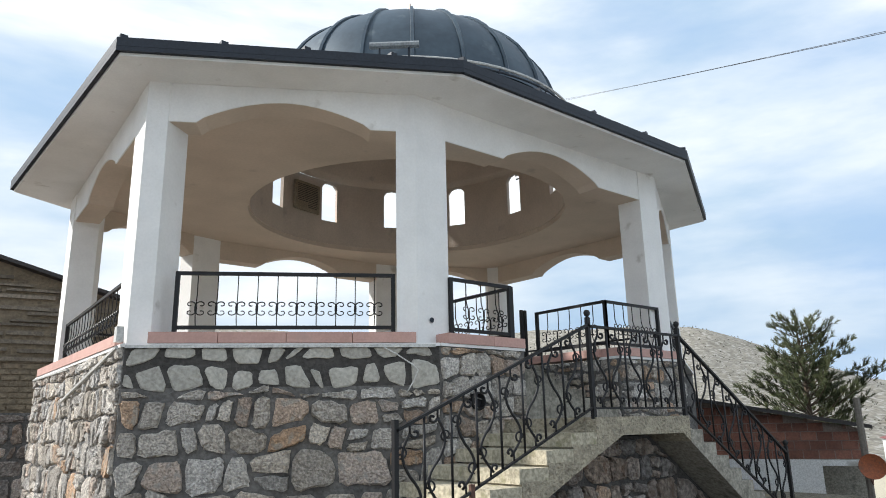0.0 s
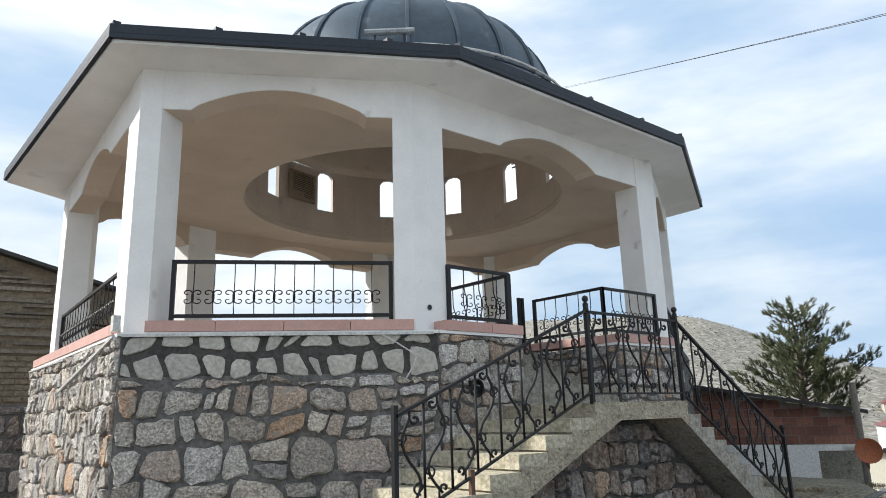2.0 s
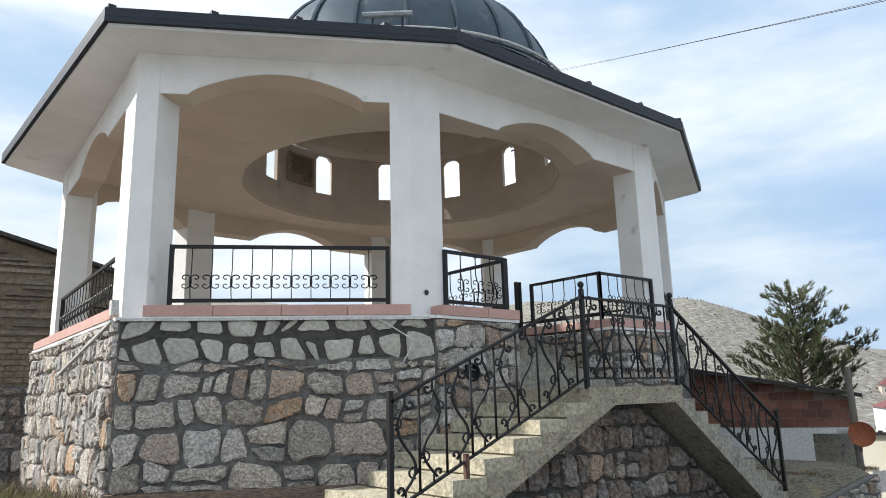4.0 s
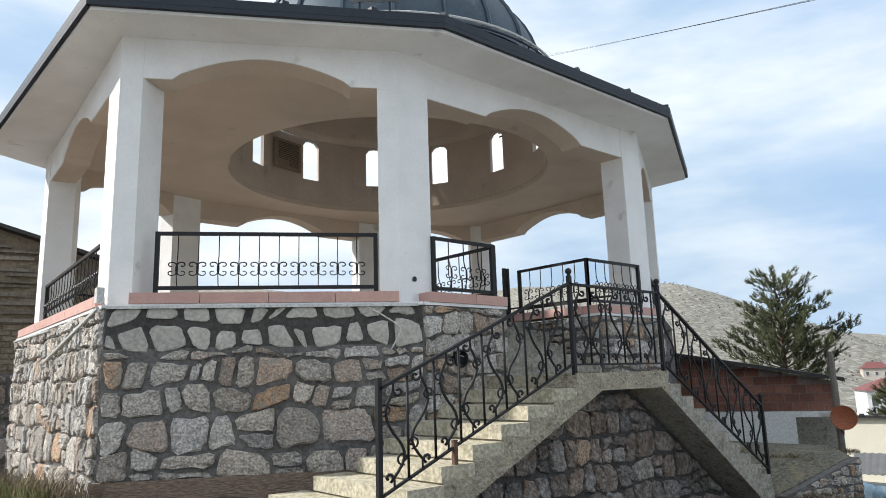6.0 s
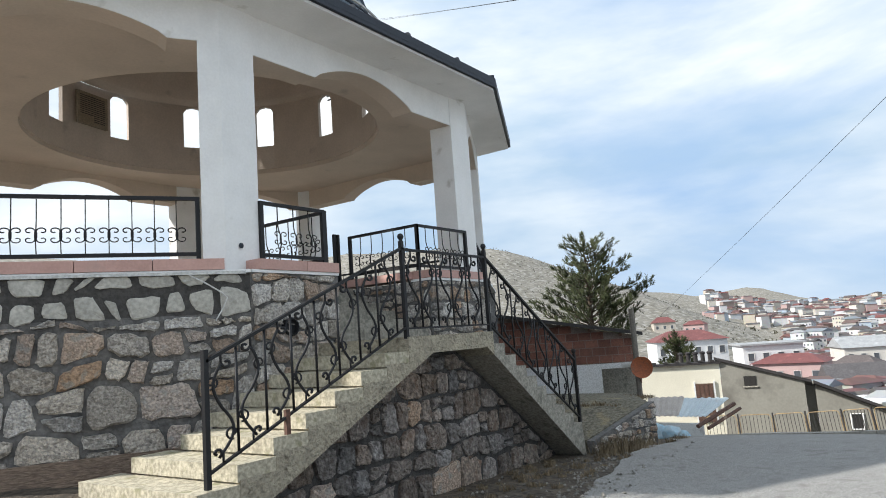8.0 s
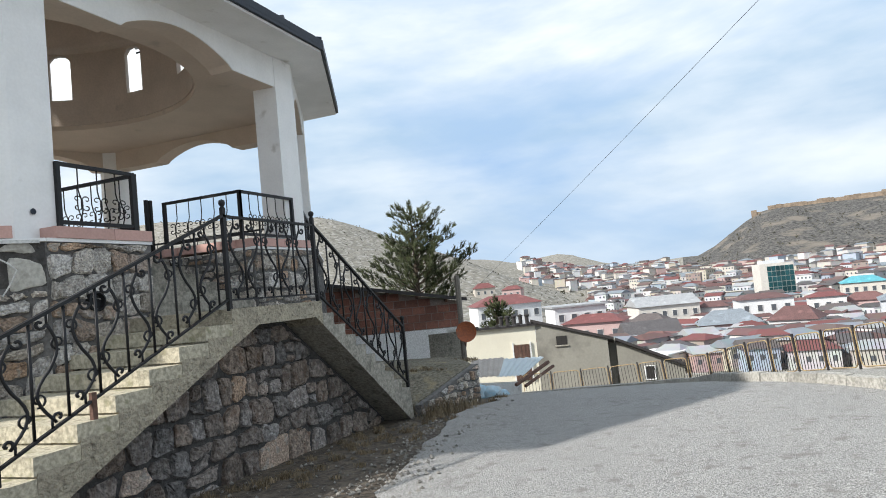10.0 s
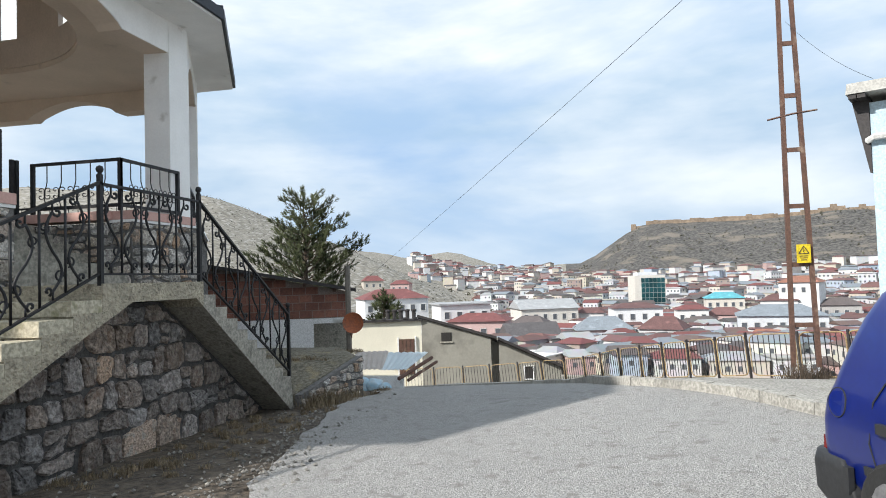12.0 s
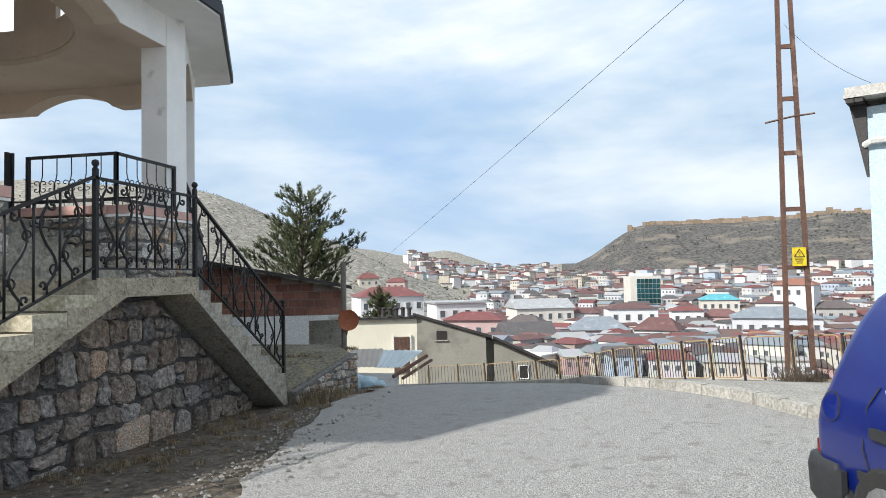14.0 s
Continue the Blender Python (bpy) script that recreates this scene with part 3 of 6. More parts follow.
def rubble(parent, place, region, cell, gap, seed, bulge=0.05, flat_above=None, warm=0.2, upright=1.0, plain=None):
    """Rough blocks in uneven courses over a convex region (u, z) of a wall; each is a part."""
    rng = random.Random(seed)
    region = [Vector(p) for p in region]
    lo = Vector((min(p.x for p in region), min(p.y for p in region)))
    hi = Vector((max(p.x for p in region), max(p.y for p in region)))
    amp = cell * 0.36

    def line(z0, k, u):
        return z0 + amp * noise.noise(Vector((u * 1.1 / cell * 0.5, k * 7.7, seed))) + amp * 0.6 * noise.noise(Vector((u * 2.6 / cell * 0.5, k * 3.1, seed)))

    z, row = lo.y - 0.05, 0
    while z < hi.y:
        big = 1.4 if row < 2 else 1.0
        flat = flat_above is not None and z > flat_above - 0.12
        h = cell * upright * rng.uniform(0.72, 0.98) * big
        if flat_above is not None and not flat and z + h > flat_above - 0.12:
            h = flat_above - z
        if flat:
            h = hi.y - z + 0.06 if hi.y - z < 0.3 else (hi.y - z) * rng.uniform(0.48, 0.6)
        u = lo.x - rng.uniform(0, cell)
        slant = rng.uniform(-0.2, 0.2)
        while u < hi.x:
            w = cell * big * rng.choice((0.62, 0.8, 0.95, 1.1, 1.35)) * (0.92 if flat else 1.0)
            s2 = rng.uniform(-0.55, 0.55) if flat else rng.uniform(-0.26, 0.26)
            g = gap * rng.uniform(0.35, 0.65) * (1.9 if flat else 1.0)
            quads = []
            a0, a1 = u + slant * h / 2 + g, u - slant * h / 2 + g
            b0, b1 = u + w + s2 * h / 2 - g, u + w - s2 * h / 2 - g
            quad = [Vector((a0, line(z, row, a0) + g)), Vector((b0, line(z, row, b0) + g)), Vector((b1, line(z + h, row + 1, b1) - g)), Vector((a1, line(z + h, row + 1, a1) - g))]
            if not flat and rng.random() < 0.13 and h > 0.2:
                t1, t2 = rng.uniform(0.35, 0.62), rng.uniform(0.35, 0.62)
                p, q = quad[0].lerp(quad[3], t1), quad[1].lerp(quad[2], t2)
                d = Vector((0, gap * 0.45))
                quads = [[quad[0], quad[1], q - d, p - d], [p + d, q + d, quad[2], quad[3]]]
            elif not flat and rng.random() < 0.12 and w > 0.3:
                t1, t2 = rng.uniform(0.35, 0.65), rng.uniform(0.35, 0.65)
                p, q = quad[0].lerp(quad[1], t1), quad[3].lerp(quad[2], t2)
                d = Vector((gap * 0.45, 0))
                quads = [[quad[0], p - d, q - d, quad[3]], [p + d, quad[1], quad[2], q + d]]
            else:
                quads = [quad]
            for poly in quads:
                cut = []
                for k in range(4):
                    c, before, after = poly[k], poly[k - 1], poly[(k + 1) % 4]
                    r0, r1 = rng.uniform(0.04, 0.26), rng.uniform(0.04, 0.26)
                    cut += [c.lerp(before, r0), c.lerp(after, r1)]
                for k in range(len(region)):
                    a, b = region[k], region[(k + 1) % len(region)]
                    e = (b - a).normalized()
                    cut = clip(cut, a, Vector((e.y, -e.x)))
                    if len(cut) < 3:
                        break
                cut = [p for k, p in enumerate(cut) if (p - cut[k - 1]).length > 0.018] if len(cut) >= 3 else []
                if len(cut) < 3:
                    continue
                area = sum(cut[k - 1].x * cut[k].y - cut[k].x * cut[k - 1].y for k in range(len(cut))) / 2
                if area < 0.006:
                    continue
                cen = sum(cut, Vector((0, 0))) / len(cut)
                mat = M_STONE_FLAT if flat else M_STONE_WARM if rng.random() < warm * (1.5 if cen.y < 1.1 else 0.9) else plain or M_STONE
                me = stone_mesh(cut, bulge * (0.42 if flat else rng.uniform(0.6, 1.25)), rng, "stone")
                me.materials.append(mat)
                ob = new("stone", me)
                ob.parent = parent
                ob.matrix_basis = place
            u += w
            slant = s2
        z += h
        row += 1


def wall_place(p, q):
    """Wall plane from p to q in plan: x along it, -y outwards."""
    p, q = Vector(p), Vector(q)
    v = (q - p).normalized()
    return Matrix.Translation((p.x, p.y, 0)) @ Matrix.Rotation(math.atan2(v.y, v.x), 4, "Z")


def base_wall(i, name_label, seed, **kw):
    p, q = Vector(LEDGE[i]), Vector(LEDGE[(i + 1) % 8])
    m = wall_place(p, q)
    full = (q - p).length
    core = part("stone_wall", boxbm(bmesh.new(), 0, full, 0, 0.40, -1.2, 2.50, m), M_MORTAR, pavilion, name_label)
    return core, m, full


M_FOOT = material("earth_stained_concrete", (0.27, 0.20, 0.15), 0.95, dark=(0.17, 0.12, 0.09), scale=3, amount=0.9, bump=0.8, bump_scale=18, distance=0.03, rise=5.0)
core, m, full = base_wall(0, "rubble stone wall with wide dark joints", 3)
rubble(core, m, [(0.02, 0.56), (full - 0.02, 0.48), (full - 0.02, 2.49), (0.02, 2.49)], 0.34, 0.038, 11, 0.055, flat_above=2.02, warm=0.25)
part("joint_band", boxbm(bmesh.new(), 0.01, full - 0.01, -0.003, 0.1, 2.02, 2.498, m), M_MORTAR_DARK, core, "black-stained wide joints of the top courses")
# earth-stained footing strip under the stones
part("footing", boxbm(bmesh.new(), -0.03, full + 0.03, -0.07, 0.3, -0.9, 0.54, m), M_FOOT, core, "soil-stained concrete footing", bevel=0.03)
core0, m0, full0 = core, m, full
core, m, full = base_wall(7, "sunlit rubble stone wall", 4)
rubble(core, m, [(0.02, 0.2), (full - 0.02, 0.2), (full - 0.02, 2.49), (0.02, 2.49)], 0.27, 0.02, 12, 0.05, warm=0.12, upright=1.35)
for i in (3, 4, 5, 6):
    base_wall(i, "", 5)
# the face towards the road, open at the stair
p, q = Vector(LEDGE[1]), Vector(LEDGE[2])
m = wall_place(p, q)
u0, u1 = RECESS[0] - p.x, RECESS[1] - p.x
full = (q - p).length
c1 = part("stone_wall", boxbm(bmesh.new(), 0.003, u0, 0, 0.40, -1.2, 2.50, m), M_MORTAR, pavilion)
rubble(c1, m, [(0.02, 0.0), (u0 - 0.01, 0.0), (u0 - 0.01, 2.49), (0.02, 2.49)], 0.29, 0.018, 13, 0.05, warm=0.5)
c2 = part("stone_wall", boxbm(bmesh.new(), u1, full - 0.003, 0, 0.40, -1.2, 2.50, m), M_MORTAR, pavilion)
rubble(c2, m, [(u1 + 0.01, 0.0), (full - 0.02, 0.0), (full - 0.02, 2.49), (u1 + 0.01, 2.49)], 0.30, 0.04, 14, 0.05, warm=0.3)
for x0, x1 in ((RECESS[0] - 0.25, RECESS[0]), (RECESS[1], RECESS[1] + 0.25)):
    part("recess_wall", boxbm(bmesh.new(), x0, x1, -4.03, -2.2, 0.5, 2.50), M_MORTAR, pavilion)
m = Matrix.Translation((RECESS[1], -2.2, 0)) @ Matrix.Rotation(radians(-90), 4, "Z")
rubble(c2, m, [(0.02, 1.2), (2.2, 1.2), (2.2, 2.49), (0.02, 2.49)], 0.30, 0.04, 15, 0.04, warm=0.3)
part("recess_wall", boxbm(bmesh.new(), RECESS[0], RECESS[1], -2.2, -2.0, 0.5, 2.345), M_MORTAR, pavilion)


part("footing", boxbm(bmesh.new(), -0.02, full0 + 0.02, -0.16, -0.072, -0.9, 0.30, m0), M_FOOT, core0, "soil-stained lower footing step", bevel=0.03)

# dark mouth of a drain beside the stair
drain = part("drain_mouth", lathe(bmesh.new(), [(0.005, 0.02), (0.085, 0.02), (0.10, 0.075), (0.12, 0.07), (0.115, 0.0)], 14), M_IRON, c1, "dark round drain mouth", place=Matrix.Translation((-2.16, -4.44, 1.82)) @ Matrix.Rotation(radians(90), 4, "X"))


# ---- coping: terracotta blocks ----
def coping_run(p, q, skip0, skip1, parent):
    p, q = Vector(p), Vector(q)
    m = wall_place(p, q)
    full = (q - p).length
    a = skip0
    while a < full - skip1 - 0.05:
        b = min(a + 0.80, full - skip1)
        bm = bmesh.new()
        boxbm(bm, a + 0.004, b - 0.004, -0.045, 0.34, 2.545, 2.675)
        part("coping_block", bm, M_COPING, parent, bevel=0.045, place=m)
        a = b


coping = thing("coping", "pink terracotta coping along the stone base", "coping")
for i in (0, 3, 4, 5, 6, 7):
    coping_run(LEDGE[i], LEDGE[(i + 1) % 8], 0.26, 0.28, coping)
coping_run(LEDGE[1], (RECESS[0], -4.43), 0.10, 0.0, coping)
coping_run((RECESS[1], -4.43), LEDGE[2], 0.0, 0.2, coping)
coping_run((RECESS[1] - 0.03, -2.2), (RECESS[1] - 0.03, -4.09), 0.0, 0.0, coping)
# ledge mortar line under the coping
for i in range(8):
    if i == 1:
        for a, b in ((LEDGE[1], (RECESS[0], -4.43)), ((RECESS[1], -4.43), LEDGE[2])):
            p, q = Vector(a), Vector(b)
            part("ledge", boxbm(bmesh.new(), 0.0, (q - p).length, -0.03, 0.38, 2.503, 2.542, wall_place(p, q)), M_WHITE, pavilion)
    else:
        p, q = Vector(LEDGE[i]), Vector(LEDGE[(i + 1) % 8])
        part("ledge", boxbm(bmesh.new(), 0.005, (q - p).length - 0.005, -0.03, 0.38, 2.503, 2.542, wall_place(p, q)), M_WHITE, pavilion)

# white cable duct along the front ledge, with a loose end, and the one round the corner
m = wall_place(LEDGE[0], LEDGE[1])
duct = thing("cable_duct", "white plastic cable duct with a loose hanging wire", "duct")
part("duct_strip", boxbm(bmesh.new(), 0.02, 3.70, -0.055, -0.03, 2.485, 2.52, m), M_PVC, duct, bevel=0.004)
part("loose_wire", tube(bmesh.new(), [m @ Vector(p) for p in ((3.05, -0.06, 2.48), (3.2, -0.07, 2.40), (3.4, -0.08, 2.27), (3.47, -0.08, 2.20), (3.42, -0.08, 2.08), (3.33, -0.08, 1.93))], 0.009, 5), M_PVC, duct)
m = wall_place(LEDGE[7], LEDGE[0])
full = (Vector(LEDGE[0]) - Vector(LEDGE[7])).length
part("duct_strip", tube(bmesh.new(), [m @ Vector((full - 3.2, -0.06, 2.0)), m @ Vector((full - 0.05, -0.07, 2.50))], 0.025, 5), M_PVC, duct)
part("duct_strip", tube(bmesh.new(), [m @ Vector((0.05, -0.06, 2.49)), m @ Vector((full - 3.0, -0.06, 2.46))], 0.02, 5), M_PVC, duct)
box = thing("junction_box", "small white junction box at the column foot", "box")
part("box_body", boxbm(bmesh.new(), full - 0.10, full + 0.02, -0.10, -0.02, 2.56, 2.74, m), M_PVC, box, bevel=0.01)

# ---- stairs ----
Y_OUT, Z_LAND = -6.0, 1.585
stair = thing("staircase", "weathered concrete stair with two flights and a landing", "stairs")


def slab_between(poly, y0, y1):
    """A solid of an x-z outline between two y planes."""
    return prism(bmesh.new(), [(x, y0, z) for x, z in poly], [(x, y1, z) for x, z in poly])


landing = slab_between([(-1.70, Z_LAND), (0.22, Z_LAND), (0.22, 1.255), (0.05, 1.37), (-1.22, 1.37), (-1.70, 1.16)], Y_OUT, -4.47)
part("landing_slab", landing, M_PITTED, stair, bevel=0.012)
steps_l = 7
rise_l, go_l = 0.17, 0.415
outline = []
for k in range(steps_l):
    x0 = -1.703 - go_l * k
    z = Z_LAND - rise_l * (k + 1)
    outline += [(x0, z - 0.13), (x0 - go_l, z - 0.13)]
outline += [(-4.62, 0.02), (-4.50, -0.10), (-1.703, 1.16)]
part("left_flight_slab", slab_between(outline, Y_OUT, -4.6), M_PITTED, stair, "rough concrete flight with exposed gravel side")
for k in range(steps_l):
    x0 = -1.70 - go_l * k
    z = Z_LAND - rise_l * (k + 1)
    y1 = -4.47 if x0 > -3.1 else -4.40 + (x0 + 2.72) * -0.564 - 0.50
    part("step", boxbm(bmesh.new(), x0 - go_l - 0.03, x0 - 0.002, Y_OUT + 0.005, y1, z - 0.15, z), M_STEP, stair, bevel=0.018)
for k, (dx, dy) in enumerate(((0.0, 0.0), (0.02, 0.2))):
    z = Z_LAND - rise_l * (steps_l + 1 + k)
    x0 = -1.70 - go_l * (steps_l + k)
    part("step", boxbm(bmesh.new(), x0 - go_l - dx, x0 - 0.002, Y_OUT + 0.03 + dy, -4.55 - 0.35 * k, z - 0.36, z - 0.04), M_STEP, stair, bevel=0.03)
steps_r = 9
rise_r, go_r = 0.180, 0.290
outline = [(0.223, Z_LAND - 0.01)]
for k in range(steps_r):
    x0 = 0.223 + go_r * k
    z = Z_LAND - rise_r * (k + 1)
    outline += [(x0, z), (x0 + go_r, z)]
outline += [(2.92, -0.58), (2.80, -0.58), (0.223, 1.25)]
part("right_flight_slab", slab_between(outline, Y_OUT, -4.47), M_CONC, stair, "concrete flight with a dark stained underside", bevel=0.01)
for k in range(6):
    z = Z_LAND + 0.155 * (k + 1)
    y0 = -4.40 + 0.32 * k
    part("step", boxbm(bmesh.new(), RECESS[0] + 0.003, RECESS[1] - 0.06, y0, y0 + 0.40 if k < 5 else -2.2, z - 0.3, z), M_CONC, stair, bevel=0.012)
part("stair_core", boxbm(bmesh.new(), 0.40, RECESS[1] - 0.003, -4.40, -2.21, -1.0, 1.60), M_CONC, stair)
part("rail_stub", boxbm(bmesh.new(), -3.62, -3.57, Y_OUT + 0.02, Y_OUT + 0.06, 0.70, 0.97), M_RUSTIRON, stair, "rusty steel rail support", bevel=0.006)
# stone wall under the stairs; its shade is partly in the darker stone colour
under = part("under_wall", slab_between([(-4.3, -1.2), (2.75, -1.2), (2.75, -0.50), (0.0, 1.34), (-1.25, 1.34), (-4.3, -0.06)], -5.5, -5.1), M_MORTAR_DARK, stair, "rubble stone wall under the stair")
rubble(under, Matrix.Translation((0, -5.5, 0)), [(-4.0, -0.85), (2.7, -0.95), (2.6, -0.50), (-0.05, 1.30), (-1.25, 1.30), (-4.0, 0.02)], 0.36, 0.036, 21, 0.045, warm=0.12, plain=M_STONE_BROWN_SHADED)


# ---- wrought-iron railings ----
def scroll_pts(h, w=0.085, flip=1, curl=True):
    """An upright S bar that swells to one side and ends in two small curls; from z = 0 to h."""
    pts = []
    if curl:
        for k in range(9):
            a = radians(250 - 40 * k)
            r = 0.012 + 0.0036 * k
            pts.append((flip * (-0.045 + r * math.cos(a)), 0, 0.06 * h + 0.035 + r * math.sin(a)))
    n = 14
    for k in range(n + 1):
        t = k / n
        pts.append((flip * w * math.sin(2 * math.pi * t) * (1.05 if t < 0.5 else 0.75), 0, h * (0.10 + 0.80 * t)))
    if curl:
        for k in range(9):
            a = radians(190 + 40 * k)
            r = 0.012 + 0.0036 * (8 - k)
            pts.append((flip * (0.045 + r * math.cos(a)), 0, h * 0.90 + r * math.sin(a)))
    return pts


def bar_mesh(name, pts, r, n=5):
    return mesh_of(tube(bmesh.new(), pts, r, n), name, M_IRON, smooth=True)


H_STAIR = 0.86


def scroll_mesh(flip):
    """The S bar with two C curls welded to its bends."""
    bm = tube(bmesh.new(), scroll_pts(H_STAIR, flip=flip), 0.0125, 5)
    for x0, z0, turn in ((-0.055, 0.70, 1), (0.06, 0.30, -1)):
        pts = []
        for k in range(15):
            a = radians(-100 + 27 * k)
            r = 0.055 * (1 - 0.045 * k)
            pts.append((flip * (x0 - turn * 0.02 + turn * r * math.cos(a)), 0.006, z0 * H_STAIR + 0.03 * turn + r * math.sin(a)))
        tube(bm, pts, 0.009, 4)
    return mesh_of(bm, "scroll", M_IRON, smooth=True)


MESH_BAR = bar_mesh("bar", [(0, 0, 0), (0, 0, H_STAIR)], 0.011, 4)
MESH_SCROLL = scroll_mesh(1)
MESH_SCROLL_B = scroll_mesh(-1)
MESH_STUB_LOW = bar_mesh("scroll_stub", [(0, 0, 0), (0, 0, 0.11 * H_STAIR)], 0.009, 4)
MESH_STUB_HIGH = bar_mesh("scroll_stub", [(0, 0, 0.89 * H_STAIR), (0, 0, H_STAIR)], 0.009, 4)


def railing(label, p, q, h, posts=(True, True), bottom=0.10, spacing=0.165, ball=True, group="stair railings"):
    """A stair or landing railing from p to q (feet of the posts)."""
    p, q = Vector(p), Vector(q)
    r = thing("railing", label, "railing", group)
    v = q - p
    flat = Vector((v.x, v.y, 0))
    turn = Matrix.Rotation(math.atan2(flat.y, flat.x), 4, "Z")
    up = Vector((0, 0, 1))
    for rail, z, rad in (("handrail", h, 0.024), ("bottom_rail", bottom, 0.018)):
        bm = bmesh.new()
        e = v.normalized()
        s = up.cross(e).normalized() * rad
        w = e.cross(s).normalized() * rad * 0.6
        a, b = p + up * z, q + up * z
        prism(bm, [a - s - w, a + s - w, a + s + w, a - s + w], [b - s - w, b + s - w, b + s + w, b - s + w])
        part(rail, bm, M_IRON, r, bevel=0.004)
    for use, at in zip(posts, (p, q)):
        if not use:
            continue
        post = part("post", boxbm(bmesh.new(), -0.024, 0.024, -0.024, 0.024, -0.02, h + 0.10, Matrix.Translation(at)), M_IRON, r, bevel=0.004)
        if ball:
            bm = lathe(bmesh.new(), [(0.004, h + 0.095), (0.03, h + 0.10), (0.018, h + 0.115), (0.032, h + 0.13), (0.042, h + 0.155), (0.032, h + 0.185), (0.004, h + 0.198)], 10)
            part("post_ball", bm, M_IRON, post, smooth=True, place=Matrix.Translation(at))
    n = max(2, round(flat.length / spacing))
    k_h = (h - bottom) / H_STAIR
    for k in range(1, n):
        a = p + v * (k / n) + up * bottom
        m = Matrix.Translation(a) @ turn @ Matrix.Diagonal((1.35, 1, k_h, 1))
        if k % 2:
            part("scroll", (MESH_SCROLL, MESH_SCROLL_B)[(k // 2) % 2], M_IRON, r, place=m)
            part("scroll_stub", MESH_STUB_LOW, M_IRON, r, place=m)
            part("scroll_stub", MESH_STUB_HIGH, M_IRON, r, place=m)
        else:
            part("bar", MESH_BAR, M_IRON, r, place=m)
    return r


yo = Y_OUT + 0.04
railing("black wrought-iron stair railing with scrolls, sloping", (-4.50, yo, 0.43), (-1.68, yo, 1.60), 1.06, (True, False), ball=False)
railing("black wrought-iron landing railing with ball-topped posts", (-1.68, yo, 1.585), (0.20, yo, 1.585), 1.06)
railing("black wrought-iron stair railing on the steep flight", (0.20, yo, 1.585), (2.86, yo, -0.06), 1.06, (False, True))

# low pavilion railings: upright bars with a row of paired curls
C_SC = []
for k in range(12):
    a = radians(-30 + 30 * k)
    rr = 0.052 - 0.0033 * k
    C_SC.append((0.055 - rr * math.cos(a), 0, rr * math.sin(a) + 0.055))


def curl_mesh():
    bm = bmesh.new()
    for sx in (-1, 1):
        line = [(sx * 1.18 * (x - 0.002), -0.05, 0.22 - z * 0.88) for x, _, z in reversed(C_SC)] + [(sx * 1.18 * (x - 0.002), -0.05, 0.22 + z * 0.88) for x, _, z in C_SC]
        tube(bm, line, 0.0075, 4)
    return mesh_of(bm, "curl", M_IRON)


MESH_CURL = curl_mesh()


def belly_bar(h):
    pts = []
    for k in range(11):
        t = k / 10
        pts.append((0, -0.06 * math.sin(math.pi * min(1, t / 0.55)) if t < 0.55 else 0, h * t))
    return bar_mesh("belly_bar", pts, 0.008, 4)


MESH_BELLY = belly_bar(0.66)


def low_railing(p, q, z0=2.72, h=0.72, label="low black iron railing with paired curls"):
    p, q = Vector((*p, z0)), Vector((*q, z0))
    r = thing("low_railing", label, "railing", "pavilion railings")
    v = q - p
    ang = math.atan2(v.y, v.x)
    n = max(3, round(v.length / 0.255))
    m = Matrix.Translation(p) @ Matrix.Rotation(ang, 4, "Z")
    for name, z in (("top_rail", h), ("bottom_rail", 0.04)):
        part(name, boxbm(bmesh.new(), 0, v.length, -0.022, 0.022, z - 0.022, z + 0.022), M_IRON, r, bevel=0.003, place=m)
    for x in (0.0, v.length):
        part("end_post", boxbm(bmesh.new(), x - 0.026, x + 0.026, -0.026, 0.026, -0.04, h + 0.022), M_IRON, r, place=m)
    for k in range(1, n):
        mk = m @ Matrix.Translation((v.length * k / n, 0, 0.05))
        part("belly_bar", MESH_BELLY, M_IRON, r, place=mk)
        part("curl", MESH_CURL, M_IRON, r, place=mk)
    return r


for i in range(8):
    if i == 1:
        continue
    p, q = Vector(COLS[i]), Vector(COLS[(i + 1) % 8])
    v = (q - p).normalized()
    n = Vector((-v.y, v.x)) * 0.08
    a, b = (p + v * 0.52 + n, q - v * 0.31 + n) if i == 0 else (p + v * (PIER.get(i, 0.40) + 0.10) + n, q - v * (PIER.get(i, 0.40) + 0.10) + n)
    low_railing((a.x, a.y), (b.x, b.y))
yb = -4.24
low_railing((-2.37, yb), (-1.27, yb))
low_railing((-1.20, -4.2), (-1.20, -2.2))
low_railing((0.91, -2.72), (0.91, -4.24), label="low black iron railing beside the stair recess")
low_railing((0.91, -4.24), (2.36, -4.24))
for dx in (0.0, 0.09):
    g = single("gate_post", boxbm(bmesh.new(), -0.025, 0.025, -0.025, 0.025, 2.3, 3.52), M_IRON, "black iron gate post at the head of the stair", "post", "gate posts",
               place=Matrix.Translation((0.83 - dx, -2.5, 0)))

# ---- road, kerb, pavement ----
ROAD = [((-20, -6.4), (-20, -18)), ((-8, -7.6), (-8, -16.5)), ((-4, -8.1), (-4, -15.6)), ((-2.6, -7.95), (-1.5, -14.7)), ((0, -7.45), (1.2, -13.65)),
        ((2.2, -6.95), (2.87, -13.06)), ((3.4, -6.75), (3.9, -12.4)), ((4.6, -6.95), (4.9, -11.65)), ((6.2, -6.5), (6.4, -11.0)), ((8, -5.6), (8.9, -10.4)),
        ((9.6, -4.4), (10.9, -9.0)), ((10.6, -1.5), (12.1, -6.8)), ((11.2, 3), (13.2, -3.2))]


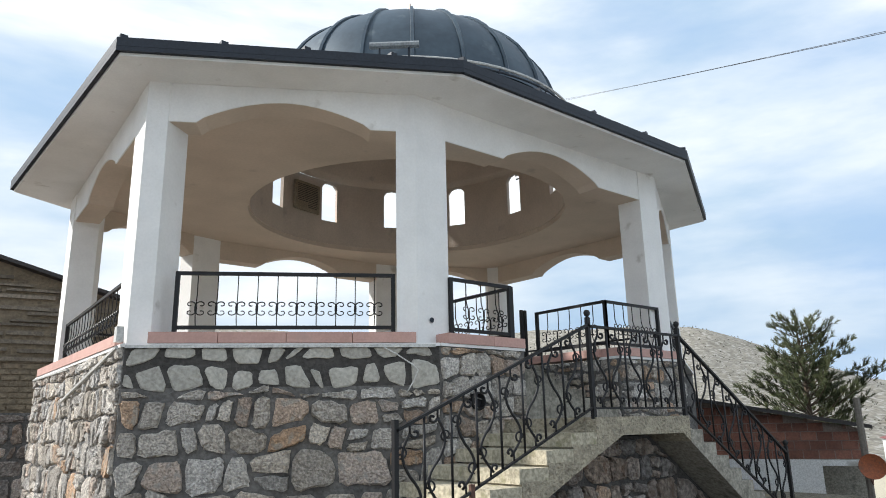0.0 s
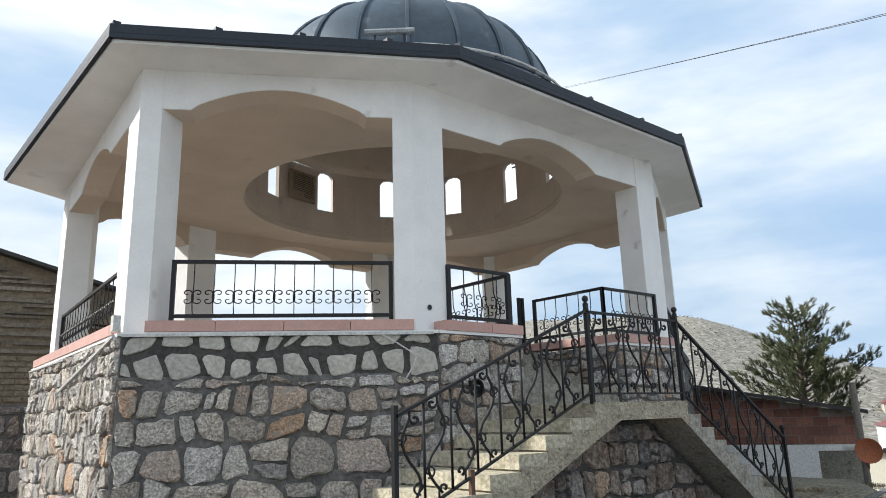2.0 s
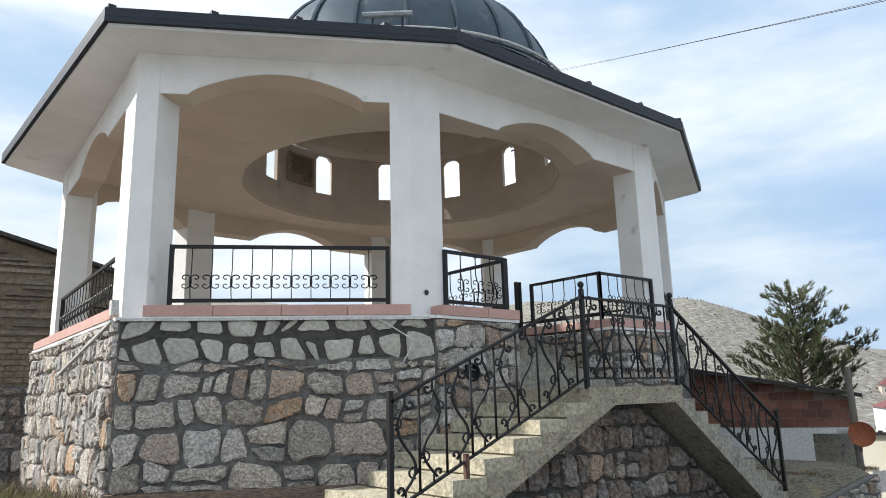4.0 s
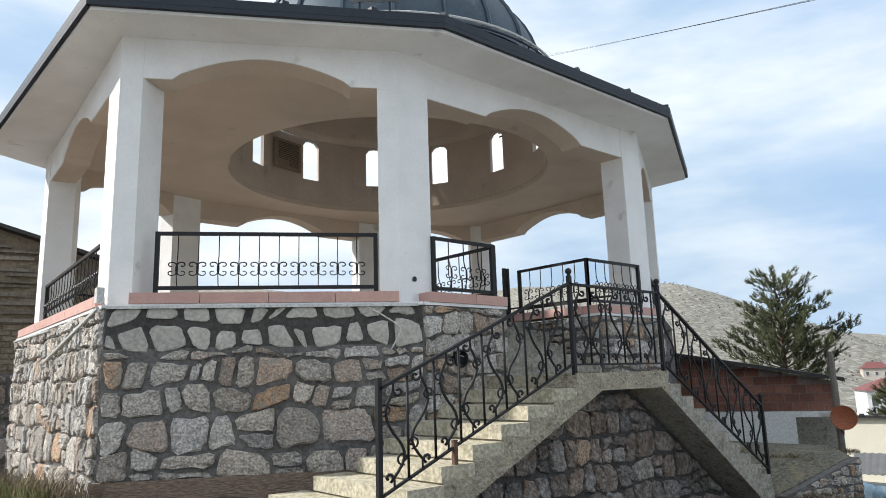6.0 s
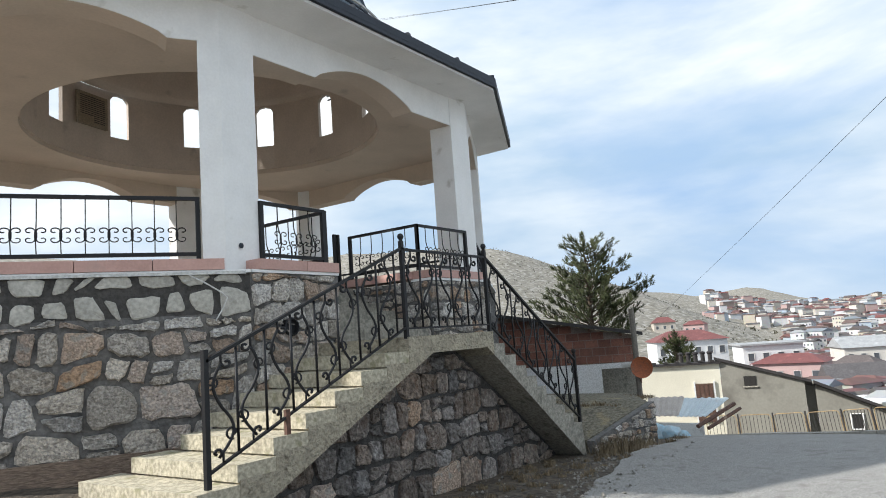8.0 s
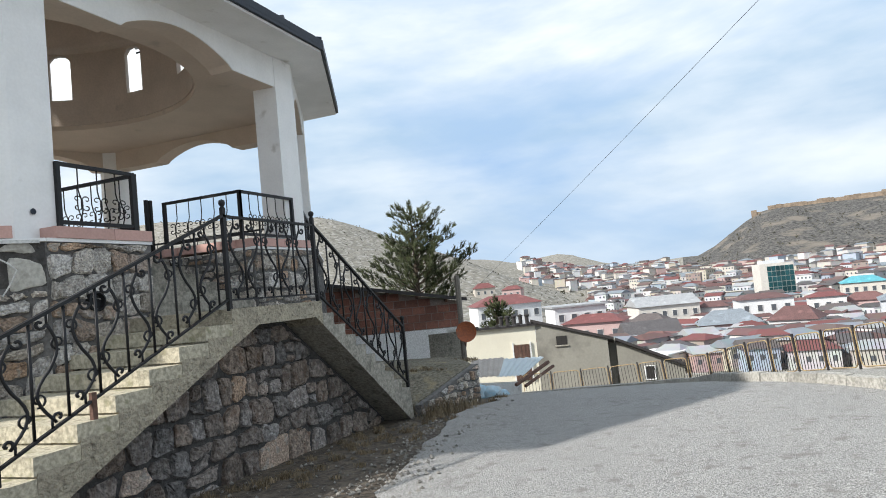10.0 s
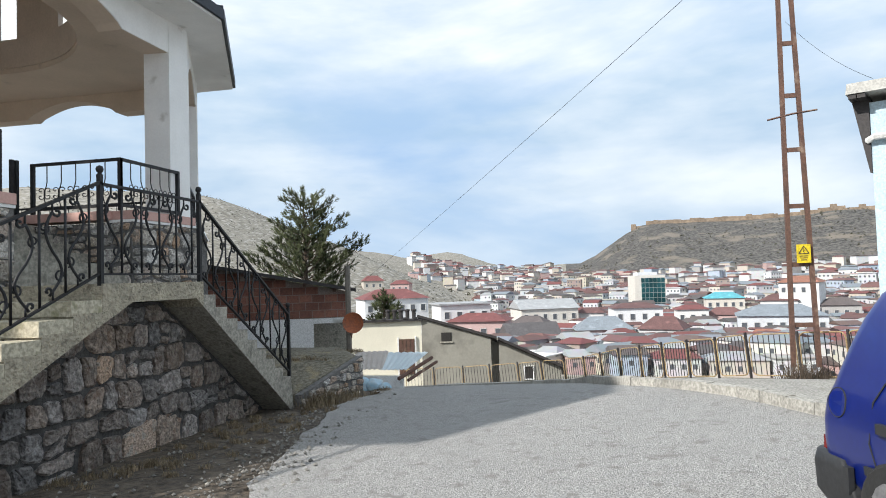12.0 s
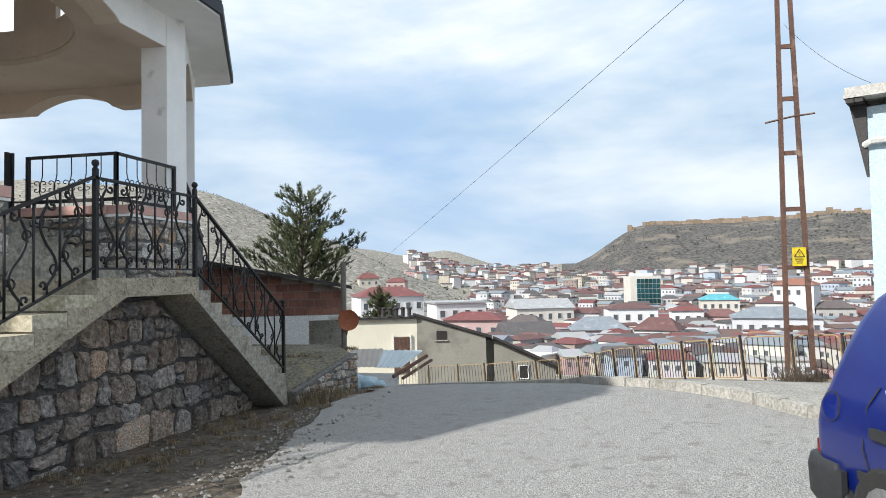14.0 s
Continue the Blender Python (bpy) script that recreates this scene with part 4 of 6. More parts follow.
def refine(pairs, n):
    out = []
    for (a, b), (c, d) in zip(pairs, pairs[1:]):
        for k in range(n):
            t = k / n
            out.append((Vector(a).lerp(Vector(c), t), Vector(b).lerp(Vector(d), t)))
    out.append((Vector(pairs[-1][0]), Vector(pairs[-1][1])))
    return out


def ribbon(name, pairs, cross, lift, mat, label, category, wob=0.0, under=0.12):
    rows = refine(pairs, 10)
    v, f = [], []
    for a, b in rows:
        for k in range(cross + 1):
            p = a.lerp(b, k / cross)
            edge = wob * noise.noise(Vector((p.x * 1.3, p.y * 1.3, 5))) if k in (0,) else 0
            q = p + (a - b).normalized() * edge
            v.append((q.x, q.y, ground_z(q.x, q.y) + lift + 0.012 * noise.noise(Vector((p.x * 0.9, p.y * 0.9, 1)))))
    w = cross + 1
    for i in range(len(rows) - 1):
        for k in range(cross):
            f.append((i * w + k, i * w + k + 1, (i + 1) * w + k + 1, (i + 1) * w + k))
    me = bpy.data.meshes.new(name)
    me.from_pydata(v, [], f)
    me.materials.append(mat)
    for q in me.polygons:
        q.use_smooth = True
    return tagged(new(name, me), label, category, kind="structure")


ribbon("road", ROAD, 40, 0.0, M_ASPHALT, "grey worn asphalt road with cracks and patches", "road", wob=0.30)
FENCE = [(-6, -19.5), (1.0, -17.6), (5.86, -15.1), (6.62, -14.08), (8.28, -13.25), (10.39, -12.15), (13.6, -10.4), (15.1, -8.7), (15.6, -6.5), (15.2, -3.3)]
KERB = [(-4, -15.6), (-1.5, -14.7), (1.2, -13.65), (2.87, -13.06), (3.9, -12.4), (4.9, -11.65), (6.4, -11.0), (8.9, -10.4), (10.9, -9.0), (12.1, -6.8), (13.2, -4.0)]
M_GRAVEL = material("pale_gravel", (0.36, 0.345, 0.315), 0.97, dark=(0.23, 0.22, 0.20), scale=2.5, amount=1.0, bump=1.0, bump_scale=35, distance=0.03,
                    stain=(0.16, 0.15, 0.12), stain_scale=2, stain_at=0.6)
pave_pairs = [((-4, -15.6), (-6, -19.9)), ((1.2, -13.65), (1.2, -17.8)), ((2.87, -13.06), (6.0, -15.3)), ((4.9, -11.65), (6.9, -14.3)), ((6.4, -11.0), (8.5, -13.5)),
              ((8.9, -10.4), (10.6, -12.4)), ((10.9, -9.0), (13.9, -10.6)), ((12.1, -6.8), (15.4, -8.8)), ((13.2, -4.0), (15.9, -6.5))]
ribbon("pavement", pave_pairs, 12, 0.12, M_GRAVEL, "pale gravel verge behind the kerb", "pavement")
M_KERB = material("kerb_concrete", (0.37, 0.355, 0.32), 0.93, dark=(0.25, 0.24, 0.215), scale=3, amount=0.9, bump=0.6, bump_scale=30, per_object=0.14,
                  stain=(0.22, 0.21, 0.18), stain_scale=5, stain_at=0.6)
kerb = tagged(new("kerb"), "worn pale concrete kerb stones along the road bend", "kerb", kind="structure")
krng = random.Random(4)
for a, b in zip(KERB, KERB[1:]):
    a, b = Vector(a), Vector(b)
    n = max(1, round((b - a).length / 0.62))
    for k in range(n):
        p, q = a.lerp(b, k / n), a.lerp(b, (k + 1) / n)
        m = wall_place(p, q)
        z = ground_z(p.x, p.y)
        z2 = ground_z(q.x, q.y)
        L = (q - p).length
        bm = prism(bmesh.new(), [(0.006, -0.10, z - 0.2), (L - 0.006, -0.10, z2 - 0.2), (L - 0.006, 0.08, z2 - 0.2), (0.006, 0.08, z - 0.2)],
                   [(0.006, -0.09, z + 0.16), (L - 0.006, -0.09, z2 + 0.16), (L - 0.006, 0.055, z2 + 0.15), (0.006, 0.055, z + 0.15)])
        part("kerb_stone", bm, M_KERB, kerb, bevel=0.025, place=m @ Matrix.Translation((0, krng.uniform(-0.012, 0.012), krng.uniform(-0.012, 0.012))))

# ---- yellow street barrier ----
M_YELLOW = material("yellow_painted_steel", (0.44, 0.33, 0.17), 0.65, 0.1, dark=(0.25, 0.17, 0.09), scale=6, bump=0.1, stain=(0.17, 0.11, 0.08), stain_scale=5, stain_at=0.54)
M_DARKBAR = material("dark_steel_bar", (0.05, 0.045, 0.045), 0.6, 0.3, scale=6, bump=0.1)


def rounded_frame(w, h, r=0.12):
    pts = []
    for cx, cz, a0 in ((w / 2 - r, h - r, 0), (-w / 2 + r, h - r, 90), (-w / 2 + r, r, 180), (w / 2 - r, r, 270)):
        for k in range(4):
            a = radians(a0 + 30 * k)
            pts.append((cx + r * math.cos(a), 0, cz + r * math.sin(a)))
    return pts + [pts[0]]


PANEL_W, PANEL_H = 0.92, 0.80
MESH_PFRAME = mesh_of(tube(bmesh.new(), rounded_frame(PANEL_W, PANEL_H), 0.014, 5), "frame", M_YELLOW)
MESH_PBAR = mesh_of(tube(bmesh.new(), [(0, 0, 0.02), (0, 0, PANEL_H - 0.02)], 0.009, 4), "bar", M_DARKBAR)
MESH_PPOST = mesh_of(boxbm(bmesh.new(), -0.02, 0.02, -0.02, 0.02, -0.35, PANEL_H + 0.04), "post", M_DARKBAR)
frng = random.Random(9)
lengths = [0]
for a, b in zip(FENCE, FENCE[1:]):
    lengths.append(lengths[-1] + (Vector(b) - Vector(a)).length)


def on_fence(s):
    for i in range(len(FENCE) - 1):
        if s <= lengths[i + 1]:
            return Vector(FENCE[i]).lerp(Vector(FENCE[i + 1]), (s - lengths[i]) / (lengths[i + 1] - lengths[i]))
    return Vector(FENCE[-1])


s = 5.0
while s < lengths[-1] - 1.3:
    a, b = on_fence(s), on_fence(s + 1.02)
    za, zb = ground_z(a.x, a.y) + 0.21 - 0.13 * smoothstep(11, 14, a.x), ground_z(b.x, b.y) + 0.21 - 0.13 * smoothstep(11, 14, b.x)
    mid = (a + b) / 2
    d = b - a
    barrier = thing("barrier_panel", "yellow-framed steel barrier panel with dark upright bars", "barrier", "street barrier panels")
    barrier.matrix_basis = Matrix.Translation((mid.x, mid.y, (za + zb) / 2)) @ Matrix.Rotation(math.atan2(d.y, d.x), 4, "Z") @ \
        Matrix.Rotation(-math.atan2(zb - za, d.length) + frng.uniform(-0.03, 0.03), 4, "Y")
    part("frame", MESH_PFRAME, M_YELLOW, barrier)
    for k in range(8):
        part("bar", MESH_PBAR, M_DARKBAR, barrier, place=Matrix.Translation((-0.385 + 0.11 * k, 0, 0)))
    part("post", MESH_PPOST, M_DARKBAR, barrier, place=Matrix.Translation((-0.51, 0, 0)))
    s += 1.02

# ---- lattice utility pole with warning sign ----
pole = thing("utility_pole", "rusty steel lattice utility pole on the gravel verge", "pole")
pb = Vector((5.46, -14.66, -0.25))
for sx, sy in ((0, 0.21), (0, -0.21)):
    part("leg", tube(bmesh.new(), [pb + Vector((0, sy, 0)), pb + Vector((0.04, sy * 0.5 + 0.05, 7.0)), pb + Vector((0.05, sy * 0.3 + 0.07, 10))], [0.055, 0.05, 0.045], 4), M_RUSTIRON, pole)
z = 0.75
k = 0
while z < 9.5:
    w = 0.21 * (1 - 0.07 * z)
    c = pb + Vector((0.004 * z, 0.007 * z, z))
    part("rung", boxbm(bmesh.new(), -0.02, 0.02, -w, w, -0.04, 0.04, Matrix.Translation(c)), M_RUSTIRON, pole)
    z += 1.08 - 0.03 * k
    k += 1
c = pb + Vector((0.02, 0.02, 4.55))
part("cross_wire", tube(bmesh.new(), [c + Vector((0, -0.42, 0.05)), c + Vector((-0.03, 0, 0)), c + Vector((0, 0.42, -0.08))], 0.018, 5), M_RUSTIRON, pole)
plate = thing("warning_sign", "yellow high-voltage warning plate with a black triangle", "sign")
M_SIGN = material("yellow_sign", (0.75, 0.55, 0.02), 0.5, scale=8, bump=0.05)
sc = pb + Vector((-0.07, -0.03, 2.02))
part("plate", boxbm(bmesh.new(), -0.008, 0.008, -0.115, 0.115, -0.165, 0.165, Matrix.Translation(sc)), M_SIGN, plate, bevel=0.004)
tri = [(-0.010, -0.085, 0.0), (-0.010, 0.085, 0.0), (-0.010, 0.0, 0.135)]
for k in range(3):
    a, b = Vector(tri[k]), Vector(tri[(k + 1) % 3])
    part("triangle_edge", tube(bmesh.new(), [sc + a, sc + b], 0.009, 4), M_INK, plate)
part("bolt_mark", tube(bmesh.new(), [sc + Vector((-0.012, 0.012, 0.10)), sc + Vector((-0.012, -0.014, 0.055)), sc + Vector((-0.012, 0.014, 0.06)), sc + Vector((-0.012, -0.004, 0.015))], 0.006, 4), M_INK, plate)
for k in range(3):
    part("text_bar", boxbm(bmesh.new(), -0.012, -0.008, -0.07 + 0.01 * k, 0.07 - 0.01 * k, -0.05 - 0.035 * k, -0.035 - 0.035 * k, Matrix.Translation(sc)), M_INK, plate)


# ---- overhead wires ----
def wire(label, p, q, sag, r=0.0045):
    p, q = Vector(p), Vector(q)
    pts = [p.lerp(q, k / 40) - Vector((0, 0, sag * 4 * (k / 40) * (1 - k / 40))) for k in range(41)]
    single("overhead_wire", tube(bmesh.new(), pts, r, 4), M_IRON, label, "wire", "overhead wires")


dA = Vector((0.43, -8.98, 5.9)) - Vector((11.63, 5.43, 13.97))
wire("thin dark overhead wire passing behind the dome", Vector((11.63, 5.43, 13.97)) - dA * 0.1, Vector((0.43, -8.98, 5.9)) + dA * 0.6, 0.02)
wire("second thin dark wire beside the first", Vector((11.63, 5.43, 14.05)) - dA * 0.1, Vector((0.40, -9.0, 5.98)) + dA * 0.6, 0.10, 0.004)
dB = Vector((3.83, -12.53, 6.03)) - Vector((20.67, -2.49, 2.58))
wire("thin dark overhead wire running down to the valley", Vector((20.67, -2.49, 2.58)) - dB * 0.5, Vector((3.83, -12.53, 6.03)) + dB * 0.6, 0.15)
wire("thin dark wire from the utility pole", (5.46, -14.6, 6.0), (3.3, -15.2, 4.3), 0.12, 0.003)

# ---- brick shed behind the stairs ----
def palette(name, colours, rough=0.85, bump=0.15):
    """A wall or roof colour chosen piece by piece from a short list."""
    m = bpy.data.materials.new(name)
    m.use_nodes = True
    nt = m.node_tree
    bs = nt.nodes["Principled BSDF"]
    bs.inputs["Roughness"].default_value = rough
    geo = nt.nodes.new("ShaderNodeNewGeometry")
    cr = nt.nodes.new("ShaderNodeValToRGB")
    cr.color_ramp.interpolation = "CONSTANT"
    cr.color_ramp.elements[0].color = (*colours[0], 1)
    cr.color_ramp.elements[1].position = 1 / len(colours)
    cr.color_ramp.elements[1].color = (*colours[1], 1)
    for k in range(2, len(colours)):
        e = cr.color_ramp.elements.new(k / len(colours))
        e.color = (*colours[k], 1)
    no = nt.nodes.new("ShaderNodeTexNoise")
    no.inputs["Scale"].default_value = 0.8
    no.inputs["Detail"].default_value = 5
    mx = nt.nodes.new("ShaderNodeMix")
    mx.data_type = "RGBA"
    mx.blend_type = "MULTIPLY"
    mx.inputs["Factor"].default_value = 0.35
    nt.links.new(geo.outputs["Random Per Island"], cr.inputs["Fac"])
    nt.links.new(geo.outputs["Position"], no.inputs["Vector"])
    nt.links.new(cr.outputs["Color"], mx.inputs["A"])
    nt.links.new(no.outputs["Color"], mx.inputs["B"])
    nt.links.new(mx.outputs["Result"], bs.inputs["Base Color"])
    return m


M_BRICK = material("red_hollow_brick", (0.30, 0.135, 0.095), 0.9, dark=(0.21, 0.095, 0.07), scale=6, bump=0.5, bump_scale=30, per_object=0.3, distance=0.01)
M_BRICKMORTAR = material("brick_mortar", (0.36, 0.29, 0.25), 0.95, scale=6, bump=0.4)
M_SHEDWHITE = material("old_whitewash", (0.82, 0.815, 0.80), 0.9, dark=(0.70, 0.69, 0.67), scale=1.2, bump=0.3, stain=(0.40, 0.38, 0.34), stain_scale=1.6, stain_at=0.6)
M_DARKROOF = material("dark_tin_roof", (0.055, 0.05, 0.05), 0.7, 0.3, scale=2, bump=0.2)
# near-black colour standing in for the shade inside openings
M_HOLLOW_SHADE = material("painted_dark_interior", (0.03, 0.028, 0.026), 0.95)
shed = thing("brick_shed", "small shed with red brick upper wall and white lower wall", "shed")
sp, sq = Vector((6.10, -1.10)), Vector((7.88, -5.24))
m = wall_place(sp, sq)
sl = (sq - sp).length
zt = lambda u: 2.19 - 0.92 * u / sl      # roof line falls to one side
uw0, uw1 = sl - 0.88, sl - 0.10
bw = part("brick_wall", prism(bmesh.new(), [(0, 0.02, 0.66), (sl, 0.02, 0.66), (sl, 0.22, 0.66), (0, 0.22, 0.66)], [(0, 0.02, zt(0)), (sl, 0.02, zt(sl)), (sl, 0.22, zt(sl)), (0, 0.22, zt(0))]), M_BRICKMORTAR, shed, place=m)
brick_me = {}
row = 0
z = 0.67
while z < 2.1:
    u = -0.15 * (row % 2)
    while u < sl:
        a, b = max(0.0, u + 0.009), min(sl, u + 0.291)
        if b - a > 0.05 and z + 0.165 < zt((a + b) / 2) and u > 0.9:
            key = round(b - a, 2)
            if key not in brick_me:
                brick_me[key] = mesh_of(boxbm(bmesh.new(), 0, b - a, 0, 0.04, 0, 0.17), "brick", M_BRICK)
            part("brick", brick_me[key], M_BRICK, bw, place=Matrix.Translation((a, -0.006, z)))
        u += 0.30
    z += 0.188
    row += 1
lw = part("white_wall", boxbm(bmesh.new(), 0, uw0, 0, 0.2, -0.9, 0.655, m), M_SHEDWHITE, shed)
part("white_wall", boxbm(bmesh.new(), uw1, sl, 0, 0.2, -0.9, 0.655, m), M_SHEDWHITE, shed)
part("lintel", boxbm(bmesh.new(), uw0 + 0.002, uw1 - 0.002, 0, 0.2, 0.53, 0.655, m), M_SHEDWHITE, shed)
bm = prism(bmesh.new(), [(-0.2, -0.38, zt(0) + 0.02), (sl + 0.12, -0.38, zt(sl) - 0.0), (sl + 0.12, 3.2, zt(sl)), (-0.2, 3.2, zt(0) + 0.02)],
           [(-0.2, -0.38, zt(0) + 0.10), (sl + 0.12, -0.38, zt(sl) + 0.08), (sl + 0.12, 3.2, zt(sl) + 0.08), (-0.2, 3.2, zt(0) + 0.10)])
part("roof", bm, M_DARKROOF, shed, "dark overhanging tin roof", place=m)
for u in (0.6, 1.3, 2.0, 2.7, 3.4, 4.1):
    part("rafter_end", boxbm(bmesh.new(), u, u + 0.06, -0.32, 0.3, zt(u) - 0.07, zt(u) + 0.015), M_RUSTIRON, shed, place=m)
part("back_wall", boxbm(bmesh.new(), uw0 - 0.6, uw1 + 0.08, 1.5, 1.6, -0.9, 0.655, m), M_CONC, shed)
part("side_wall", boxbm(bmesh.new(), 0.0, 0.15, 0.22, 3.0, -0.9, 2.0, m), M_SHEDWHITE, shed)

# slim post with a rusty satellite dish
dish = thing("satellite_dish", "rusty orange satellite dish on a slim weathered post", "dish")
part("post", tube(bmesh.new(), [(6.0, -5.88, -0.7), (6.0, -5.88, 1.86)], 0.062, 8), material("grey_weathered_wood", (0.20, 0.18, 0.155), 0.9, scale=6, bump=0.4), dish)
prof = [(0.005, 0.0)] + [(0.215 * k / 6, 0.07 * (k / 6) ** 2) for k in range(1, 7)] + [(0.222, 0.075), (0.215, 0.05), (0.11, 0.0), (0.005, -0.02)]
bm = lathe(bmesh.new(), prof, 20)
part("bowl", bm, material("rusty_orange_paint", (0.36, 0.095, 0.03), 0.7, dark=(0.20, 0.07, 0.035), scale=7, bump=0.3, stain=(0.15, 0.08, 0.05), stain_scale=5, stain_at=0.58), dish, smooth=True,
     place=look((5.86, -6.02, 0.64), (12, -3.0, -0.3)))
part("dish_arm", tube(bmesh.new(), [(5.9, -6.0, 0.5), (5.62, -6.08, 0.36), (5.55, -6.08, 0.46)], 0.014, 5), M_RUSTIRON, dish)

# terrace with a rubble edge
M_GRASSY = material("dry_grassy_earth", (0.21, 0.19, 0.145), 0.97, dark=(0.11, 0.10, 0.07), scale=2.5, amount=1, bump=1, bump_scale=20, distance=0.04, stain=(0.25, 0.21, 0.13), stain_scale=3, stain_at=0.55)
ter = thing("terrace", "low earth terrace with dry grass and a rubble stone edge", "terrace")
T0, T1, T2, T3 = (3.02, -5.98), (4.66, -6.50), (6.2, -5.6), (5.2, -2.0)
part("earth_top", prism(bmesh.new(), [(*T0, -1.2), (*T1, -1.2), (*T2, -1.2), (*T3, -1.2), (3.02, -4.0, -1.2)],
                        [(*T0, -0.36), (*T1, 0.10), (*T2, 0.10), (*T3, 0.2), (3.02, -4.0, -0.2)]), M_GRASSY, ter)
tw = part("terrace_wall", prism(bmesh.new(), [(3.02, -6.10, -1.2), (4.70, -6.62, -1.2), (4.66, -6.50, -1.2), (3.02, -5.98, -1.2)],
                                [(3.02, -6.10, -0.38), (4.70, -6.62, 0.09), (4.66, -6.50, 0.09), (3.02, -5.98, -0.38)]), M_MORTAR, ter)
m = wall_place((3.02, -6.10), (4.70, -6.62))
rubble(tw, m, [(0.01, -0.85), (1.74, -0.9), (1.74, 0.07), (0.01, -0.40)], 0.17, 0.025, 31, 0.035, warm=0.2)

# ---- cream and grey house below the road ----
M_CREAM = material("cream_render", (0.80, 0.76, 0.63), 0.9, dark=(0.70, 0.66, 0.54), scale=0.8, amount=0.2, bump=0.3, stain=(0.45, 0.40, 0.30), stain_scale=0.9, stain_at=0.6)
M_GREYR = material("grey_render_wall", (0.29, 0.28, 0.24), 0.92, dark=(0.235, 0.225, 0.195), scale=0.7, amount=0.2, bump=0.4, bump_scale=15, stain=(0.16, 0.15, 0.13), stain_scale=0.8, stain_at=0.58)
house = thing("low_house", "low house with cream front, grey side wall and tin roof", "house")
ha, hb, hc = Vector((16.4, 0.9)), Vector((18.09, -4.4)), Vector((18.86, -9.65))
m1, m2 = wall_place(ha, hb), wall_place(hb, hc)
l1, l2 = (hb - ha).length, (hc - hb).length
part("front_wall", boxbm(bmesh.new(), 0, l1 - 0.01, 0, 0.25, -5.5, -0.10, m1), M_CREAM, house)
top = lambda u: -0.30 * u if u < 2.9 else -0.87 - 0.46 * (u - 2.9)
uj = 2.65
bm = prism(bmesh.new(), [(0, 0, -6.5), (uj, 0, -6.5), (uj, 0.25, -6.5), (0, 0.25, -6.5)], [(0, 0, top(0)), (uj, 0, top(uj)), (uj, 0.25, top(uj)), (0, 0.25, top(0))])
part("side_wall", bm, M_GREYR, house, place=m2)
bm = prism(bmesh.new(), [(uj + 0.30, 0.15, -6.5), (l2, 0.15, -6.5), (l2, 0.4, -6.5), (uj + 0.30, 0.4, -6.5)],
           [(uj + 0.30, 0.15, top(uj + 0.30)), (l2, 0.15, top(l2)), (l2, 0.4, top(l2)), (uj + 0.30, 0.4, top(uj + 0.30))])
part("side_wall", bm, M_GREYR, house, place=m2)
part("wall_gap", boxbm(bmesh.new(), uj + 0.003, uj + 0.297, 0.6, 0.8, -6.5, top(uj + 0.30), m2), M_GREYR, house)
for ua, ub in ((-0.15, 2.88), (2.92, l2 + 0.15)):
    bm = prism(bmesh.new(), [(ua, -0.12, top(ua)), (ub, -0.12, top(ub)), (ub, 6, top(ub) - 1.6), (ua, 6, top(ua) - 1.6)],
               [(ua, -0.12, top(ua) + 0.10), (ub, -0.12, top(ub) + 0.10), (ub, 6, top(ub) - 1.5), (ua, 6, top(ua) - 1.5)])
    part("roof", bm, M_DARKROOF, house, "dark corrugated tin roof", place=m2)
part("front_eave", boxbm(bmesh.new(), -0.1, l1 + 0.05, -0.12, 0.3, -0.10, -0.02, m1), M_DARKROOF, house)
for k in range(14):
    part("eave_rib", boxbm(bmesh.new(), 0.4 * k + 0.05, 0.4 * k + 0.2, -0.14, 0.0, -0.016, 0.05, m1), M_DARKROOF, house)
d = part("door", boxbm(bmesh.new(), l1 - 0.90, l1 - 0.30, -0.05, -0.003, -2.15, -0.78, m1), material("old_brown_door", (0.21, 0.155, 0.11), 0.85, scale=4, bump=0.3), house, "weathered brown plank door", bevel=0.01)
for s in (-0.95, -0.28):
    part("door_frame", boxbm(bmesh.new(), l1 + s, l1 + s + 0.05, -0.07, -0.002, -2.15, -0.70, m1), M_SHEDWHITE, d)
for k in range(4):
    part("plank", boxbm(bmesh.new(), l1 - 0.89 + 0.15 * k, l1 - 0.76 + 0.15 * k, -0.062, -0.045, -2.13, -0.80, m1), M_RUSTIRON, d)
w = part("window", boxbm(bmesh.new(), 0.75, 1.15, -0.02, -0.003, -0.92, -0.58, m2), M_HOLLOW_SHADE, house, "small dark vent window")
part("window_sill", boxbm(bmesh.new(), 0.70, 1.20, -0.06, -0.002, -0.97, -0.925, m2), M_CONC, w)
w = part("window", boxbm(bmesh.new(), 3.9, 4.25, 0.125, 0.147, -2.45, -1.95, m2), M_HOLLOW_SHADE, house, "small barred window")
part("window_frame", tube(bmesh.new(), [m2 @ Vector(q) for q in ((3.9, 0.12, -2.45), (4.25, 0.12, -2.45), (4.25, 0.12, -1.95), (3.9, 0.12, -1.95), (3.9, 0.12, -2.45))], 0.03, 4), M_SHEDWHITE, w)
for k in range(5):
    part("chimney_pot", lathe(bmesh.new(), [(0.08, -0.3), (0.08, 0.22), (0.11, 0.25), (0.11, 0.30), (0.03, 0.33)], 8, (18.6 + 0.1 * k, -2.9 - 0.24 * k)), M_DARKROOF, house)

